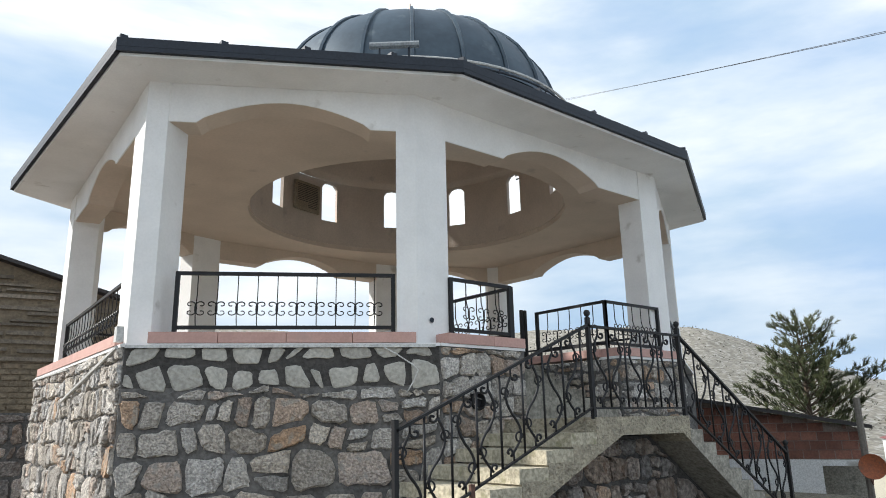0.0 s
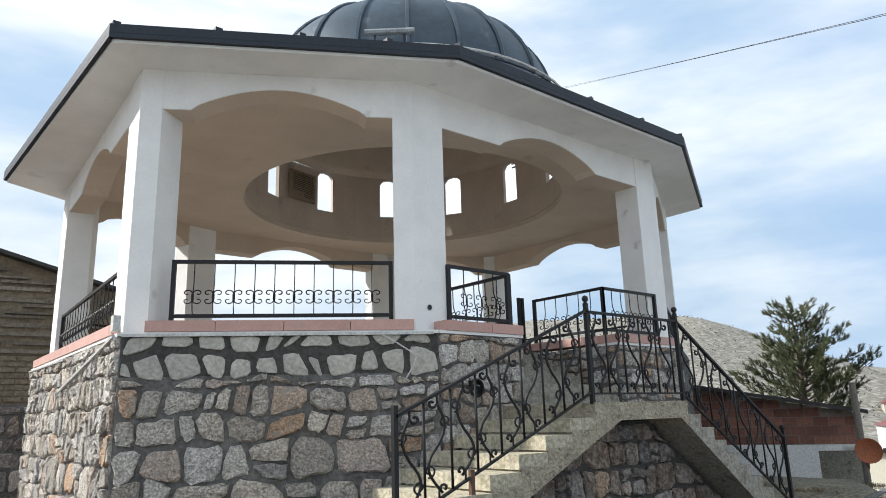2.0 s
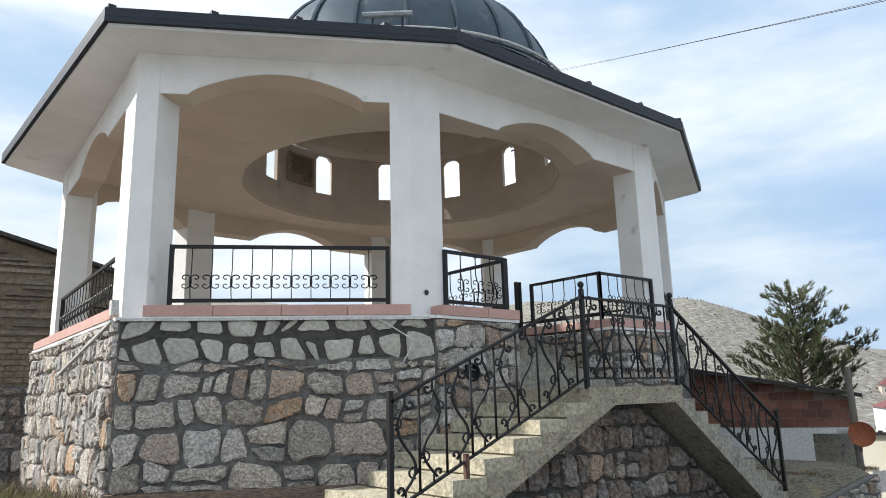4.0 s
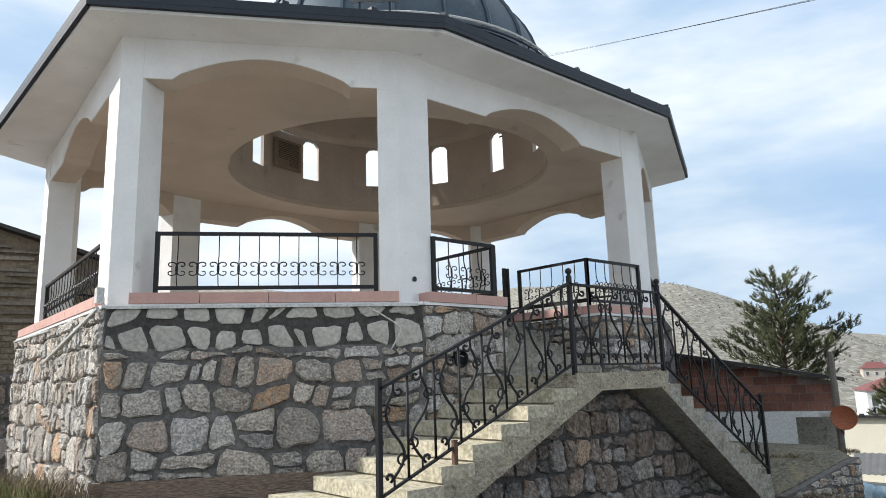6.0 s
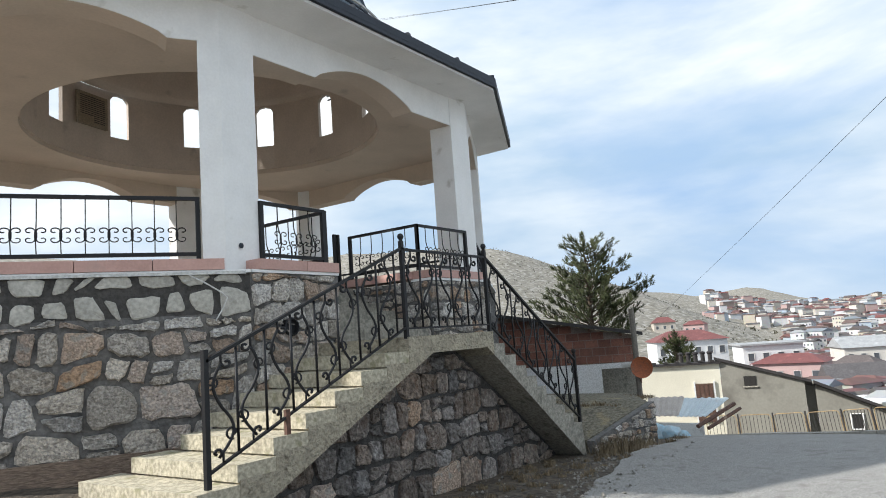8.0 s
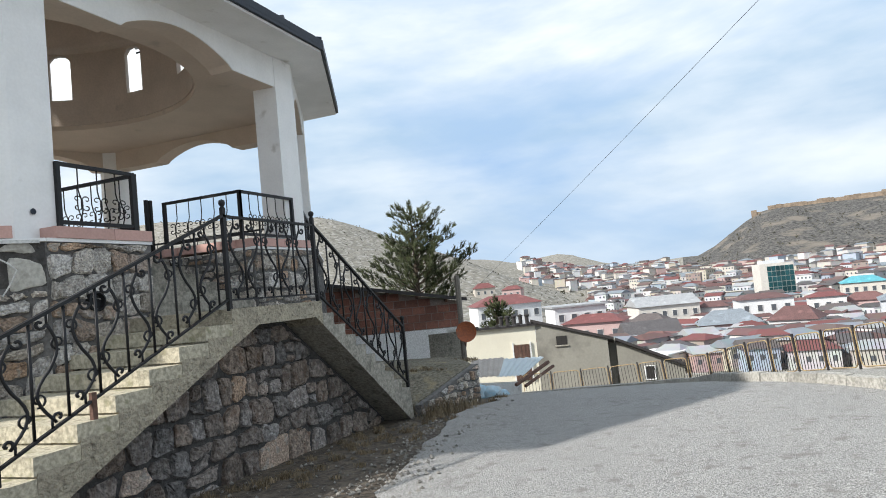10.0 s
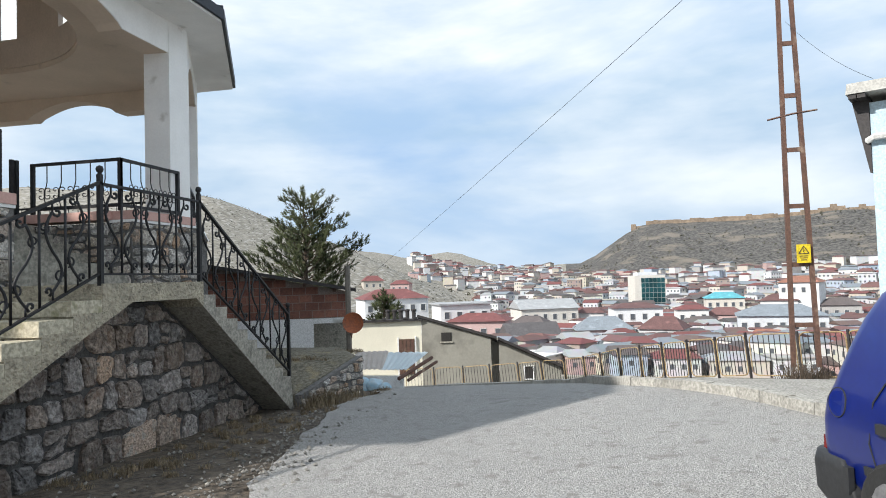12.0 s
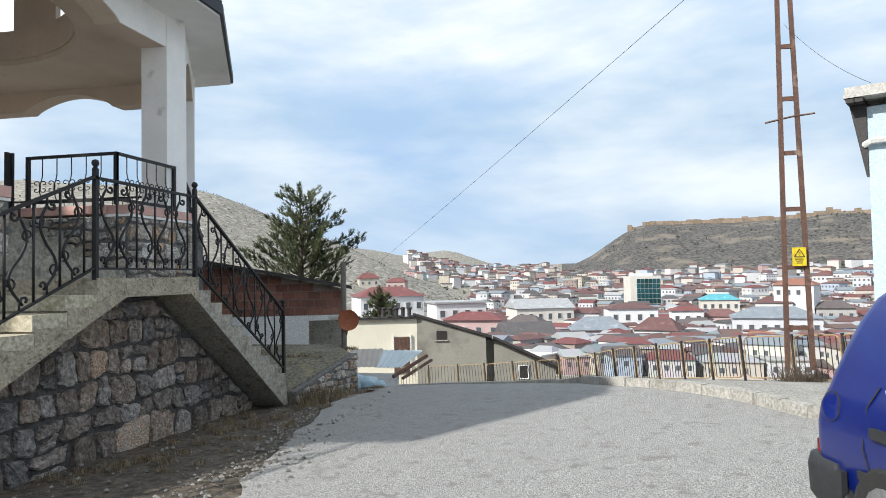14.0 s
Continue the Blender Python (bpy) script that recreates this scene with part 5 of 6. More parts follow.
# lean-to roofs and tarpaulin bundles in front of it
M_TIN = material("pale_blue_tin", (0.52, 0.58, 0.60), 0.55, 0.3, dark=(0.42, 0.48, 0.51), scale=2, bump=0.15, stain=(0.36, 0.30, 0.25), stain_scale=1.5, stain_at=0.6)
M_TIN2 = material("pale_rusty_tin", (0.45, 0.41, 0.37), 0.65, 0.3, dark=(0.34, 0.30, 0.27), scale=2, bump=0.15)
lean = thing("lean_to", "lean-to with pale corrugated tin roof sheets", "shed")


def corrugated(p0, p1, p2, p3, n):
    """A sheet between two edges p0-p1 and p3-p2 with n ridges."""
    bm = bmesh.new()
    rows = []
    for lo, hi in ((p0, p1), (p3, p2)):
        lo, hi = Vector(lo), Vector(hi)
        rows.append([bm.verts.new(lo.lerp(hi, k / (2 * n)) + Vector((0, 0, 0.03 * (k % 2)))) for k in range(2 * n + 1)])
        rows.append([bm.verts.new(lo.lerp(hi, k / (2 * n)) + Vector((0, 0, 0.03 * (k % 2) - 0.012))) for k in range(2 * n + 1)])
    a, a2, b, b2 = rows
    for k in range(2 * n):
        bm.faces.new((a[k], a[k + 1], b[k + 1], b[k]))
        bm.faces.new((a2[k], b2[k], b2[k + 1], a2[k + 1]))
        bm.faces.new((a[k], a2[k], a2[k + 1], a[k + 1]))
        bm.faces.new((b[k], b[k + 1], b2[k + 1], b2[k]))
    return bm


part("tin_sheet", corrugated((11.5, -4.0, -1.10), (11.75, -4.85, -1.12), (13.0, -4.6, -0.72), (12.7, -3.6, -0.72), 6), M_TIN2, lean)
part("tin_sheet", corrugated((11.65, -4.75, -1.13), (11.95, -5.45, -1.16), (13.3, -5.8, -0.80), (12.9, -4.6, -0.76), 6), M_TIN, lean)
part("lean_wall", boxbm(bmesh.new(), 11.75, 11.9, -5.4, -3.6, -3.2, -1.32), M_SHEDWHITE, lean)
part("beam", tube(bmesh.new(), [(11.5, -5.35, -1.36), (13.2, -5.95, -0.95)], 0.06, 5), M_RUSTIRON, lean)
part("beam", tube(bmesh.new(), [(11.6, -5.6, -1.42), (13.2, -6.1, -1.08)], 0.05, 5), M_RUSTIRON, lean)
M_TARP = material("blue_tarpaulin", (0.25, 0.45, 0.58), 0.5, dark=(0.52, 0.60, 0.64), scale=4, bump=0.5, bump_scale=12, distance=0.05)
trng = random.Random(17)
for k, (x, y, zz, r) in enumerate(((10.9, -4.05, -1.62, 0.26), (10.8, -4.45, -1.66, 0.30), (10.85, -4.8, -1.62, 0.27), (10.6, -4.3, -1.72, 0.24), (10.8, -5.15, -1.76, 0.18))):
    bm = bmesh.new()
    bmesh.ops.create_icosphere(bm, subdivisions=3, radius=r)
    for v in bm.verts:
        v.co *= 1 + 0.28 * noise.noise(v.co * 6 + Vector((k * 3, 0, 0)))
        v.co.z *= 0.85
    single("tarpaulin_bundle", bm, M_TARP, "crumpled blue plastic tarpaulin bundle by the lean-to", "bundle", "tarpaulin bundles", smooth=True, place=Matrix.Translation((x, y, ground_z(x, y) + r * 0.62)))


# ---- pine ----
M_BARK = material("pine_bark", (0.10, 0.075, 0.055), 0.95, scale=6, bump=0.8, bump_scale=20, distance=0.03)
M_NEEDLE = material("pine_needles", (0.09, 0.105, 0.04), 0.75, dark=(0.033, 0.045, 0.017), scale=3, bump=0, per_island=0.35)


def pine(base, top_z, crown_z, radius, seed):
    rng = random.Random(seed)
    t = thing("pine_tree", "dark green pine tree with an open uneven crown", "tree")
    base = Vector(base)
    h = top_z - base.z
    tips = []
    bm = tube(bmesh.new(), [base, base + Vector((0.05, 0.03, h * 0.5)), base + Vector((0.0, 0.1, h * 0.96))], [0.17, 0.11, 0.025], 7)
    part("trunk", bm, M_BARK, t)
    z = crown_z
    lev = 0
    while z < top_z - 0.35:
        f = (z - crown_z) / (top_z - crown_z)
        n = 7 if f < 0.6 else 5
        for k in range(n):
            if rng.random() < 0.16:
                continue
            a = 2 * math.pi * k / n + lev * 0.8 + rng.uniform(-0.35, 0.35)
            reach = radius * (1 - 0.80 * f) * rng.uniform(0.48, 1.25) * (0.75 if f < 0.12 else 1)
            o = Vector((base.x, base.y, z + rng.uniform(-0.12, 0.12)))
            e = o + Vector((math.cos(a) * reach, math.sin(a) * reach, reach * rng.uniform(0.28, 0.62)))
            mid = o.lerp(e, 0.5) - Vector((0, 0, 0.06 * reach))
            part("limb", tube(bmesh.new(), [o, mid, e], [0.035, 0.022, 0.008], 4), M_BARK, t)
            steps = max(3, int(reach / 0.16))
            for s in range(1, steps + 1):
                u = 0.22 + 0.78 * s / steps
                c = o.lerp(mid, u * 2) if u < 0.5 else mid.lerp(e, u * 2 - 1)
                for _ in range(3 if u > 0.45 else 2):
                    sd = Vector((rng.uniform(-1, 1), rng.uniform(-1, 1), rng.uniform(-0.3, 0.9))) * (0.22 * (1.15 - 0.5 * u))
                    tips.append((c + sd, (e - o).normalized() * 0.7 + sd.normalized() * 0.5 + Vector((0, 0, 0.55))))
        z += 0.35 - 0.05 * f
        lev += 1
    for k in range(16):
        tips.append((Vector((base.x, base.y + 0.05, top_z - 0.05 - 0.05 * k)) + Vector((rng.uniform(-0.08, 0.08), rng.uniform(-0.08, 0.08), 0)), Vector((rng.uniform(-0.4, 0.4), rng.uniform(-0.4, 0.4), 1))))
    v, f = [], []
    for c, d in tips:
        d = d.normalized()
        for _ in range(25):
            n = (d + Vector((rng.uniform(-1, 1), rng.uniform(-1, 1), rng.uniform(-1, 1))) * 0.75).normalized()
            s = n.orthogonal().normalized() * 0.016
            b = c + d * rng.uniform(-0.09, 0.09)
            q = b + n * rng.uniform(0.12, 0.21)
            i = len(v)
            v += [tuple(b - s), tuple(b + s), tuple(q)]
            f.append((i, i + 1, i + 2))
    me = bpy.data.meshes.new("needles")
    me.from_pydata(v, [], f)
    me.materials.append(M_NEEDLE)
    ob = new("crown", me)
    ob.parent = t
    ob["kind"] = "stuff"
    return t


pine((21.0, 1.57, -4.0), 5.8, 0.55, 2.75, 5)
pine((21.5, -1.9, -4.5), 1.1, -1.2, 1.0, 8)

# ---- old timber and stone house beyond the pavilion ----
M_ADOBE = material("mud_plaster", (0.25, 0.205, 0.145), 0.95, dark=(0.15, 0.12, 0.085), scale=2, bump=0.8, bump_scale=14, distance=0.03)
M_OLDWOOD = material("grey_old_timber", (0.25, 0.215, 0.17), 0.92, dark=(0.12, 0.10, 0.08), scale=7, bump=0.6, bump_scale=25, per_object=0.35)
old = thing("old_house", "old house of rubble, mud brick and layered grey timber", "house")
m = wall_place((-9.6, 9.9), (-2.9, 9.05))
ol = (Vector((-2.9, 9.05)) - Vector((-9.6, 9.9))).length
rt = lambda u: 6.9 - 1.95 * u / ol
part("wall_core", prism(bmesh.new(), [(0, 0, -1), (ol, 0, -1), (ol, 0.5, -1), (0, 0.5, -1)], [(0, 0, rt(0)), (ol, 0, rt(ol)), (ol, 0.5, rt(ol)), (0, 0.5, rt(0))]), M_ADOBE, old, place=m)
part("old_roof", prism(bmesh.new(), [(-0.3, -0.4, rt(-0.3)), (ol + 0.3, -0.4, rt(ol + 0.3)), (ol + 0.3, 5, rt(ol + 0.3)), (-0.3, 5, rt(-0.3))],
                       [(-0.3, -0.4, rt(-0.3) + 0.1), (ol + 0.3, -0.4, rt(ol + 0.3) + 0.1), (ol + 0.3, 5, rt(ol + 0.3) + 0.1), (-0.3, 5, rt(-0.3) + 0.1)]), M_DARKROOF, old, place=m)
orng = random.Random(6)
z = 3.35
while z < 6.2:
    u = orng.uniform(-0.5, 0.3)
    hh = orng.uniform(0.05, 0.10)
    while u < ol:
        lw_ = orng.uniform(0.7, 2.2)
        a, b = max(0.0, u), min(ol, u + lw_)
        if b - a > 0.2 and z + 0.2 < min(rt(a), rt(b)) and orng.random() < 0.8:
            part("timber", boxbm(bmesh.new(), a, b, -0.06 - orng.uniform(0, 0.05), 0.02, z, z + hh), M_OLDWOOD, old, place=m @ Matrix.Rotation(orng.uniform(-0.012, 0.012), 4, "Y"))
        u += lw_ + orng.uniform(0.02, 0.2)
    z += hh + orng.uniform(0.05, 0.14)
ow = part("stone_foot", boxbm(bmesh.new(), 0, ol, -0.06, 0.02, -1, 2.05, m), M_MORTAR, old)
rubble(ow, m @ Matrix.Translation((0, -0.06, 0)), [(2.0, -0.6), (ol, -0.6), (ol, 2.0), (2.0, 2.0)], 0.5, 0.06, 41, 0.06, warm=0.2, plain=M_STONE_BROWN_SHADED)
z = 2.12
brow = 0
while z < 3.3:
    u = 2.0 - 0.2 * (brow % 2)
    while u < ol - 0.1:
        part("mud_brick", boxbm(bmesh.new(), u + 0.015, min(ol, u + 0.40), -0.03 - orng.uniform(0, 0.02), 0.02, z + 0.01, z + 0.13), M_ADOBE, old, place=m)
        u += 0.42
    z += 0.145
    brow += 1

# ---- house at the edge of the bend ----
M_PALEBLUE = material("pale_blue_render", (0.46, 0.58, 0.65), 0.85, dark=(0.41, 0.52, 0.59), scale=1.5, bump=0.2, stain=(0.56, 0.60, 0.61), stain_scale=2, stain_at=0.62)
nb = thing("corner_house", "pale blue rendered house with deep boarded eaves", "house")
nb.matrix_basis = Matrix.Translation((3.33, -15.14, 0)) @ Matrix.Rotation(radians(-27), 4, "Z")
part("wall", boxbm(bmesh.new(), 0, 7, -6, 0, -1.0, 3.95), M_PALEBLUE, nb)
roof = part("roof", prism(bmesh.new(), [(-0.30, -6.4, 4.06), (7.4, -6.4, 4.06), (7.4, 0.26, 4.06), (-0.30, 0.26, 4.06)],
                          [(-0.28, -6.4, 4.22), (7.4, -6.4, 4.22), (7.4, 0.24, 4.22), (-0.28, 0.24, 4.22)]), material("pale_roof_edge", (0.45, 0.44, 0.41), 0.8, scale=3, bump=0.2), nb)
for k in range(2):
    part("soffit_board", boxbm(bmesh.new(), -0.28, 7.3, 0.012 + 0.115 * k, 0.115 + 0.115 * k, 3.99, 4.055), M_DARKROOF, roof)
part("bracket", prism(bmesh.new(), [(-0.03, 0.005, 2.9), (0.03, 0.005, 2.9), (0.03, 0.03, 2.9), (-0.03, 0.03, 2.9)], [(-0.03, 0.005, 3.98), (0.03, 0.005, 3.98), (0.03, 0.22, 3.98), (-0.03, 0.22, 3.98)]), M_DARKROOF, nb)
part("gutter_pipe", tube(bmesh.new(), [(-0.08, -6, 3.38), (-0.08, -0.05, 3.42), (-0.05, 0.03, 3.38), (0.3, 0.05, 3.35)], 0.05, 6), M_PVC, nb)

# ---- blue hatchback ----
M_CARBLUE = material("deep_blue_car_paint", (0.002, 0.012, 0.145), 0.34, 0.0, dark=(0.002, 0.010, 0.115), scale=0.8, amount=0.2, bump=0.0, stain=(0.004, 0.018, 0.16), stain_scale=3, stain_at=0.62)
M_CARBLUE.node_tree.nodes["Principled BSDF"].inputs["Coat Weight"].default_value = 0.35
M_CARBLUE.node_tree.nodes["Principled BSDF"].inputs["Coat Roughness"].default_value = 0.08
M_PLASTIC = material("black_bumper_plastic", (0.025, 0.026, 0.028), 0.6, scale=5, bump=0.15)
M_GLASS = material("dark_car_glass", (0.015, 0.018, 0.02), 0.08, 0.0, scale=3, bump=0)
M_TYRE = material("tyre_rubber", (0.02, 0.02, 0.02), 0.85, scale=8, bump=0.3)
M_LAMP = material("dark_red_tail_lamp", (0.16, 0.008, 0.008), 0.2, scale=6, bump=0)
M_RIM = material("grey_wheel_rim", (0.35, 0.35, 0.36), 0.4, 0.7, scale=6, bump=0)
H = Vector((-0.97, -0.243, 0)).normalized()        # from the tail to the nose
NS = Vector((-0.243, 0.97, 0)).normalized()        # out of the side that faces the road
tail = Vector((-3.25, -12.38, 0)) - NS * 0.80
car_z = ground_z(-4.5, -13.0)
CARM = Matrix(((H.x, NS.x, 0, tail.x), (H.y, NS.y, 0, tail.y), (0, 0, 1, car_z + 0.01), (0, 0, 0, 1)))
car = thing("car", "parked deep blue hatchback car with black bumper", "car")
car.matrix_basis = CARM


def car_section(s_tail, s_nose, half, z, r_t=0.16, r_n=0.3):
    pts = []
    for cx, sy, a0, r in ((s_nose - r_n, 1, 0, r_n), (s_tail + r_t, 1, 90, r_t), (s_tail + r_t, -1, 180, r_t), (s_nose - r_n, -1, 270, r_n)):
        for k in range(6):
            a = radians(a0 + 18 * k)
            pts.append((cx + r * math.cos(a), sy * (half - r) + r * math.sin(a), z))
    return pts


LEVELS = [(0.06, 3.62, 0.74, 0.26), (0.03, 3.66, 0.80, 0.36), (0.02, 3.68, 0.815, 0.55), (0.03, 3.64, 0.82, 0.68), (0.06, 3.52, 0.815, 0.80), (0.11, 3.30, 0.79, 0.90),
          (0.15, 2.95, 0.77, 0.98), (0.22, 2.65, 0.74, 1.10), (0.31, 2.40, 0.71, 1.22), (0.42, 2.18, 0.675, 1.33), (0.54, 2.05, 0.62, 1.40), (0.80, 1.9, 0.45, 1.44)]
LEVELS = [(a, b, c, z if z < 0.9 else 0.9 + (z - 0.9) * 1.26) for a, b, c, z in LEVELS]
bm = bmesh.new()
rings = [[bm.verts.new(p) for p in car_section(*lv)] for lv in LEVELS]
for a, b in zip(rings, rings[1:]):
    n = len(a)
    for k in range(n):
        bm.faces.new((a[k], a[(k + 1) % n], b[(k + 1) % n], b[k]))
bm.faces.new(rings[-1])
bm.faces.new(list(reversed(rings[0])))
body = part("body", bm, M_CARBLUE, car, smooth=True)


def side_y(z):
    for (a, b) in zip(LEVELS, LEVELS[1:]):
        if a[3] <= z <= b[3]:
            return a[2] + (b[2] - a[2]) * (z - a[3]) / (b[3] - a[3])
    return 0.5


def side_panel(poly, lift, thick=0.01):
    return prism(bmesh.new(), [(s, side_y(z) + lift - thick, z) for s, z in poly], [(s, side_y(z) + lift, z) for s, z in poly])


part("side_window", side_panel([(0.76, 0.955), (1.55, 0.945), (1.55, 1.29), (1.02, 1.30), (0.85, 1.20)], 0.008), M_GLASS, car, "dark side window")
part("window_seal", tube(bmesh.new(), [(s, side_y(z) + 0.012, z) for s, z in ((0.76, 0.955), (1.55, 0.945), (1.55, 1.29), (1.02, 1.30), (0.85, 1.20), (0.76, 0.955))], 0.018, 5), M_PVC, car, "pale window trim")
part("side_window", side_panel([(1.64, 0.945), (2.35, 0.935), (2.12, 1.28), (1.64, 1.295)], 0.008), M_GLASS, car)
flap = [(0.28 + 0.085 * math.cos(2 * math.pi * k / 18), 0.80 + 0.085 * math.sin(2 * math.pi * k / 18)) for k in range(18)]
part("fuel_flap", side_panel(flap, 0.006, 0.012), M_CARBLUE, car)
part("flap_gap", tube(bmesh.new(), [(s, side_y(z) + 0.003, z) for s, z in flap + flap[:1]], 0.005, 4), M_PLASTIC, car)
part("door_gap", tube(bmesh.new(), [(s, side_y(z) + 0.002, z) for s, z in ((0.68, 0.97), (0.60, 0.85), (0.57, 0.62), (0.62, 0.47), (0.78, 0.36))], 0.006, 4), M_PLASTIC, car)
part("door_handle", boxbm(bmesh.new(), 0.67, 0.86, 0.80, 0.85, 0.70, 0.755), M_PLASTIC, car, bevel=0.012)
bm = bmesh.new()
rings = [[bm.verts.new(p) for p in car_section(*lv)] for lv in ((-0.03, 0.46, 0.80, 0.17, 0.18, 0.02), (-0.08, 0.46, 0.835, 0.24, 0.18, 0.02), (-0.09, 0.36, 0.838, 0.40, 0.18, 0.02), (-0.06, 0.32, 0.83, 0.47, 0.17, 0.02))]
for a, b in zip(rings, rings[1:]):
    n = len(a)
    for k in range(n):
        bm.faces.new((a[k], a[(k + 1) % n], b[(k + 1) % n], b[k]))
bm.faces.new(rings[-1])
bm.faces.new(list(reversed(rings[0])))
part("bumper", bm, M_PLASTIC, car, "black plastic rear bumper", smooth=True)
part("tail_lamp", boxbm(bmesh.new(), 0.05, 0.12, 0.70, 0.775, 0.48, 0.56), M_LAMP, car, "dark red tail lamp", bevel=0.03)
part("side_moulding", side_panel([(0.52, 0.44), (0.95, 0.44), (2.6, 0.46), (2.6, 0.50), (0.95, 0.50), (0.52, 0.49)], 0.018, 0.02), M_PLASTIC, car)
part("bumper_bracket", boxbm(bmesh.new(), 0.36, 0.41, 0.815, 0.85, 0.30, 0.45), M_PLASTIC, car, bevel=0.01)
for s in (0.76, 3.0):
    for sy in (1, -1):
        # solid drum; its near-black colour paints the shade inside the arch
        part("wheel_arch", tube(bmesh.new(), [(s, sy * 0.60, 0.25), (s, sy * 0.826, 0.25)], 0.29, 24), M_HOLLOW_SHADE, car)
        wheel = part("wheel", tube(bmesh.new(), [(s, sy * 0.66, 0.285), (s, sy * 0.70, 0.285), (s, sy * 0.80, 0.285), (s, sy * 0.838, 0.285)], [0.24, 0.285, 0.285, 0.25], 24), M_TYRE, car)
        part("rim", tube(bmesh.new(), [(s, sy * 0.80, 0.285), (s, sy * 0.842, 0.285)], [0.19, 0.17], 16), M_RIM, wheel)

# ---- dry grass and loose stones ----
def grass(name, spots, blades, height, spread, seed, mat, label, level=None):
    rng = random.Random(seed)
    v, f = [], []
    for x, y, k in spots:
        for _ in range(int(blades * k)):
            a, r = rng.uniform(0, 6.28), spread * k * math.sqrt(rng.random())
            px, py = x + r * math.cos(a), y + r * math.sin(a)
            pz = (ground_z(px, py) if level is None else level) - 0.05
            h = height * k * rng.uniform(0.4, 1.1)
            lean = Vector((rng.uniform(-1, 1), rng.uniform(-1, 1), 0)) * h * 0.55
            s = Vector((math.cos(a + 1.3), math.sin(a + 1.3), 0)) * 0.006
            b, t1, t2 = Vector((px, py, pz)), Vector((px, py, pz + h * 0.6)) + lean * 0.35, Vector((px, py, pz + h)) + lean
            i = len(v)
            v += [tuple(b - s), tuple(b + s), tuple(t1 + s * 0.7), tuple(t1 - s * 0.7), tuple(t2)]
            f += [(i, i + 1, i + 2, i + 3), (i + 3, i + 2, i + 4)]
    me = bpy.data.meshes.new(name)
    me.from_pydata(v, [], f)
    me.materials.append(mat)
    tagged(new(name, me), label, "grass", kind="stuff")


M_STRAW = material("dry_straw", (0.26, 0.20, 0.125), 0.9, dark=(0.13, 0.10, 0.065), scale=6, bump=0, per_island=0.35)
M_GREEN = material("green_grass", (0.21, 0.21, 0.075), 0.85, dark=(0.12, 0.13, 0.04), scale=6, bump=0, per_island=0.3)
spots = [(-6.25, -2.5, 1.2), (-6.5, -2.1, 1.4), (-6.7, -1.3, 1.3), (3.2, -6.45, 1.3), (3.55, -6.65, 1.15), (3.9, -6.75, 0.8), (3.0, -6.3, 1.0), (4.5, -6.95, 0.5), (5.1, -6.9, 0.6)]
grng = random.Random(77)
for _ in range(90):
    x = grng.uniform(-5.2, 2.6)
    spots.append((x, grng.uniform(-7.0, -5.7), grng.uniform(0.15, 0.45)))
grass("dry_grass", spots, 190, 0.24, 0.30, 3, M_STRAW, "tufts of dry straw-coloured grass on soil")
grass("green_grass", [(-6.9, -2.6, 1.2), (-7.2, -1.8, 1.3), (-6.9, -3.0, 0.8), (-7.6, -1.2, 1.3)], 220, 0.28, 0.40, 4, M_GREEN, "fresh green grass by the corner of the wall")
tspots = [(grng.uniform(4.3, 5.9), grng.uniform(-6.2, -3.5), grng.uniform(0.3, 0.8)) for _ in range(60)]
grass("terrace_grass", tspots, 90, 0.12, 0.30, 8, M_STRAW, "dry yellow grass on the low terrace", level=0.10)
bush = [(5.2, -14.35, 1.2), (5.3, -14.75, 1.2), (5.1, -14.5, 1.0), (5.6, -14.9, 1.0)]
grass("dry_bush", bush, 160, 0.45, 0.22, 6, M_BARK, "dry brown twigs round the foot of the pole")
v, f = [], []
for _ in range(2600):
    x = grng.uniform(-5.5, 4.2)
    y = grng.uniform(-7.6, -5.6) if grng.random() < 0.35 else -7.7 + 0.22 * max(0.0, x + 1.5) + grng.gauss(0, 0.30)
    r = grng.choice((0.005, 0.007, 0.010, 0.013, 0.03)) * grng.uniform(0.6, 1.1)
    z = ground_z(x, y) - (0.035 if y > -7.4 else 0.0) + r * 0.3
    i = len(v)
    for dx, dy, dz in ((1, 0, 0), (-1, 0, 0), (0, 1, 0), (0, -1, 0), (0, 0, 0.8), (0, 0, -0.8)):
        v.append((x + dx * r * grng.uniform(0.7, 1.3), y + dy * r * grng.uniform(0.7, 1.3), z + dz * r))
    f += [(i, i + 2, i + 4), (i + 2, i + 1, i + 4), (i + 1, i + 3, i + 4), (i + 3, i, i + 4), (i + 2, i, i + 5), (i + 1, i + 2, i + 5), (i + 3, i + 1, i + 5), (i, i + 3, i + 5)]
me = bpy.data.meshes.new("loose_stones")
me.from_pydata(v, [], f)
me.materials.append(material("pebble", (0.25, 0.235, 0.21), 0.95, scale=8, bump=0.3, per_island=0.4))
tagged(new("loose_stones", me), "loose pebbles scattered on the soil", "stones", kind="stuff")

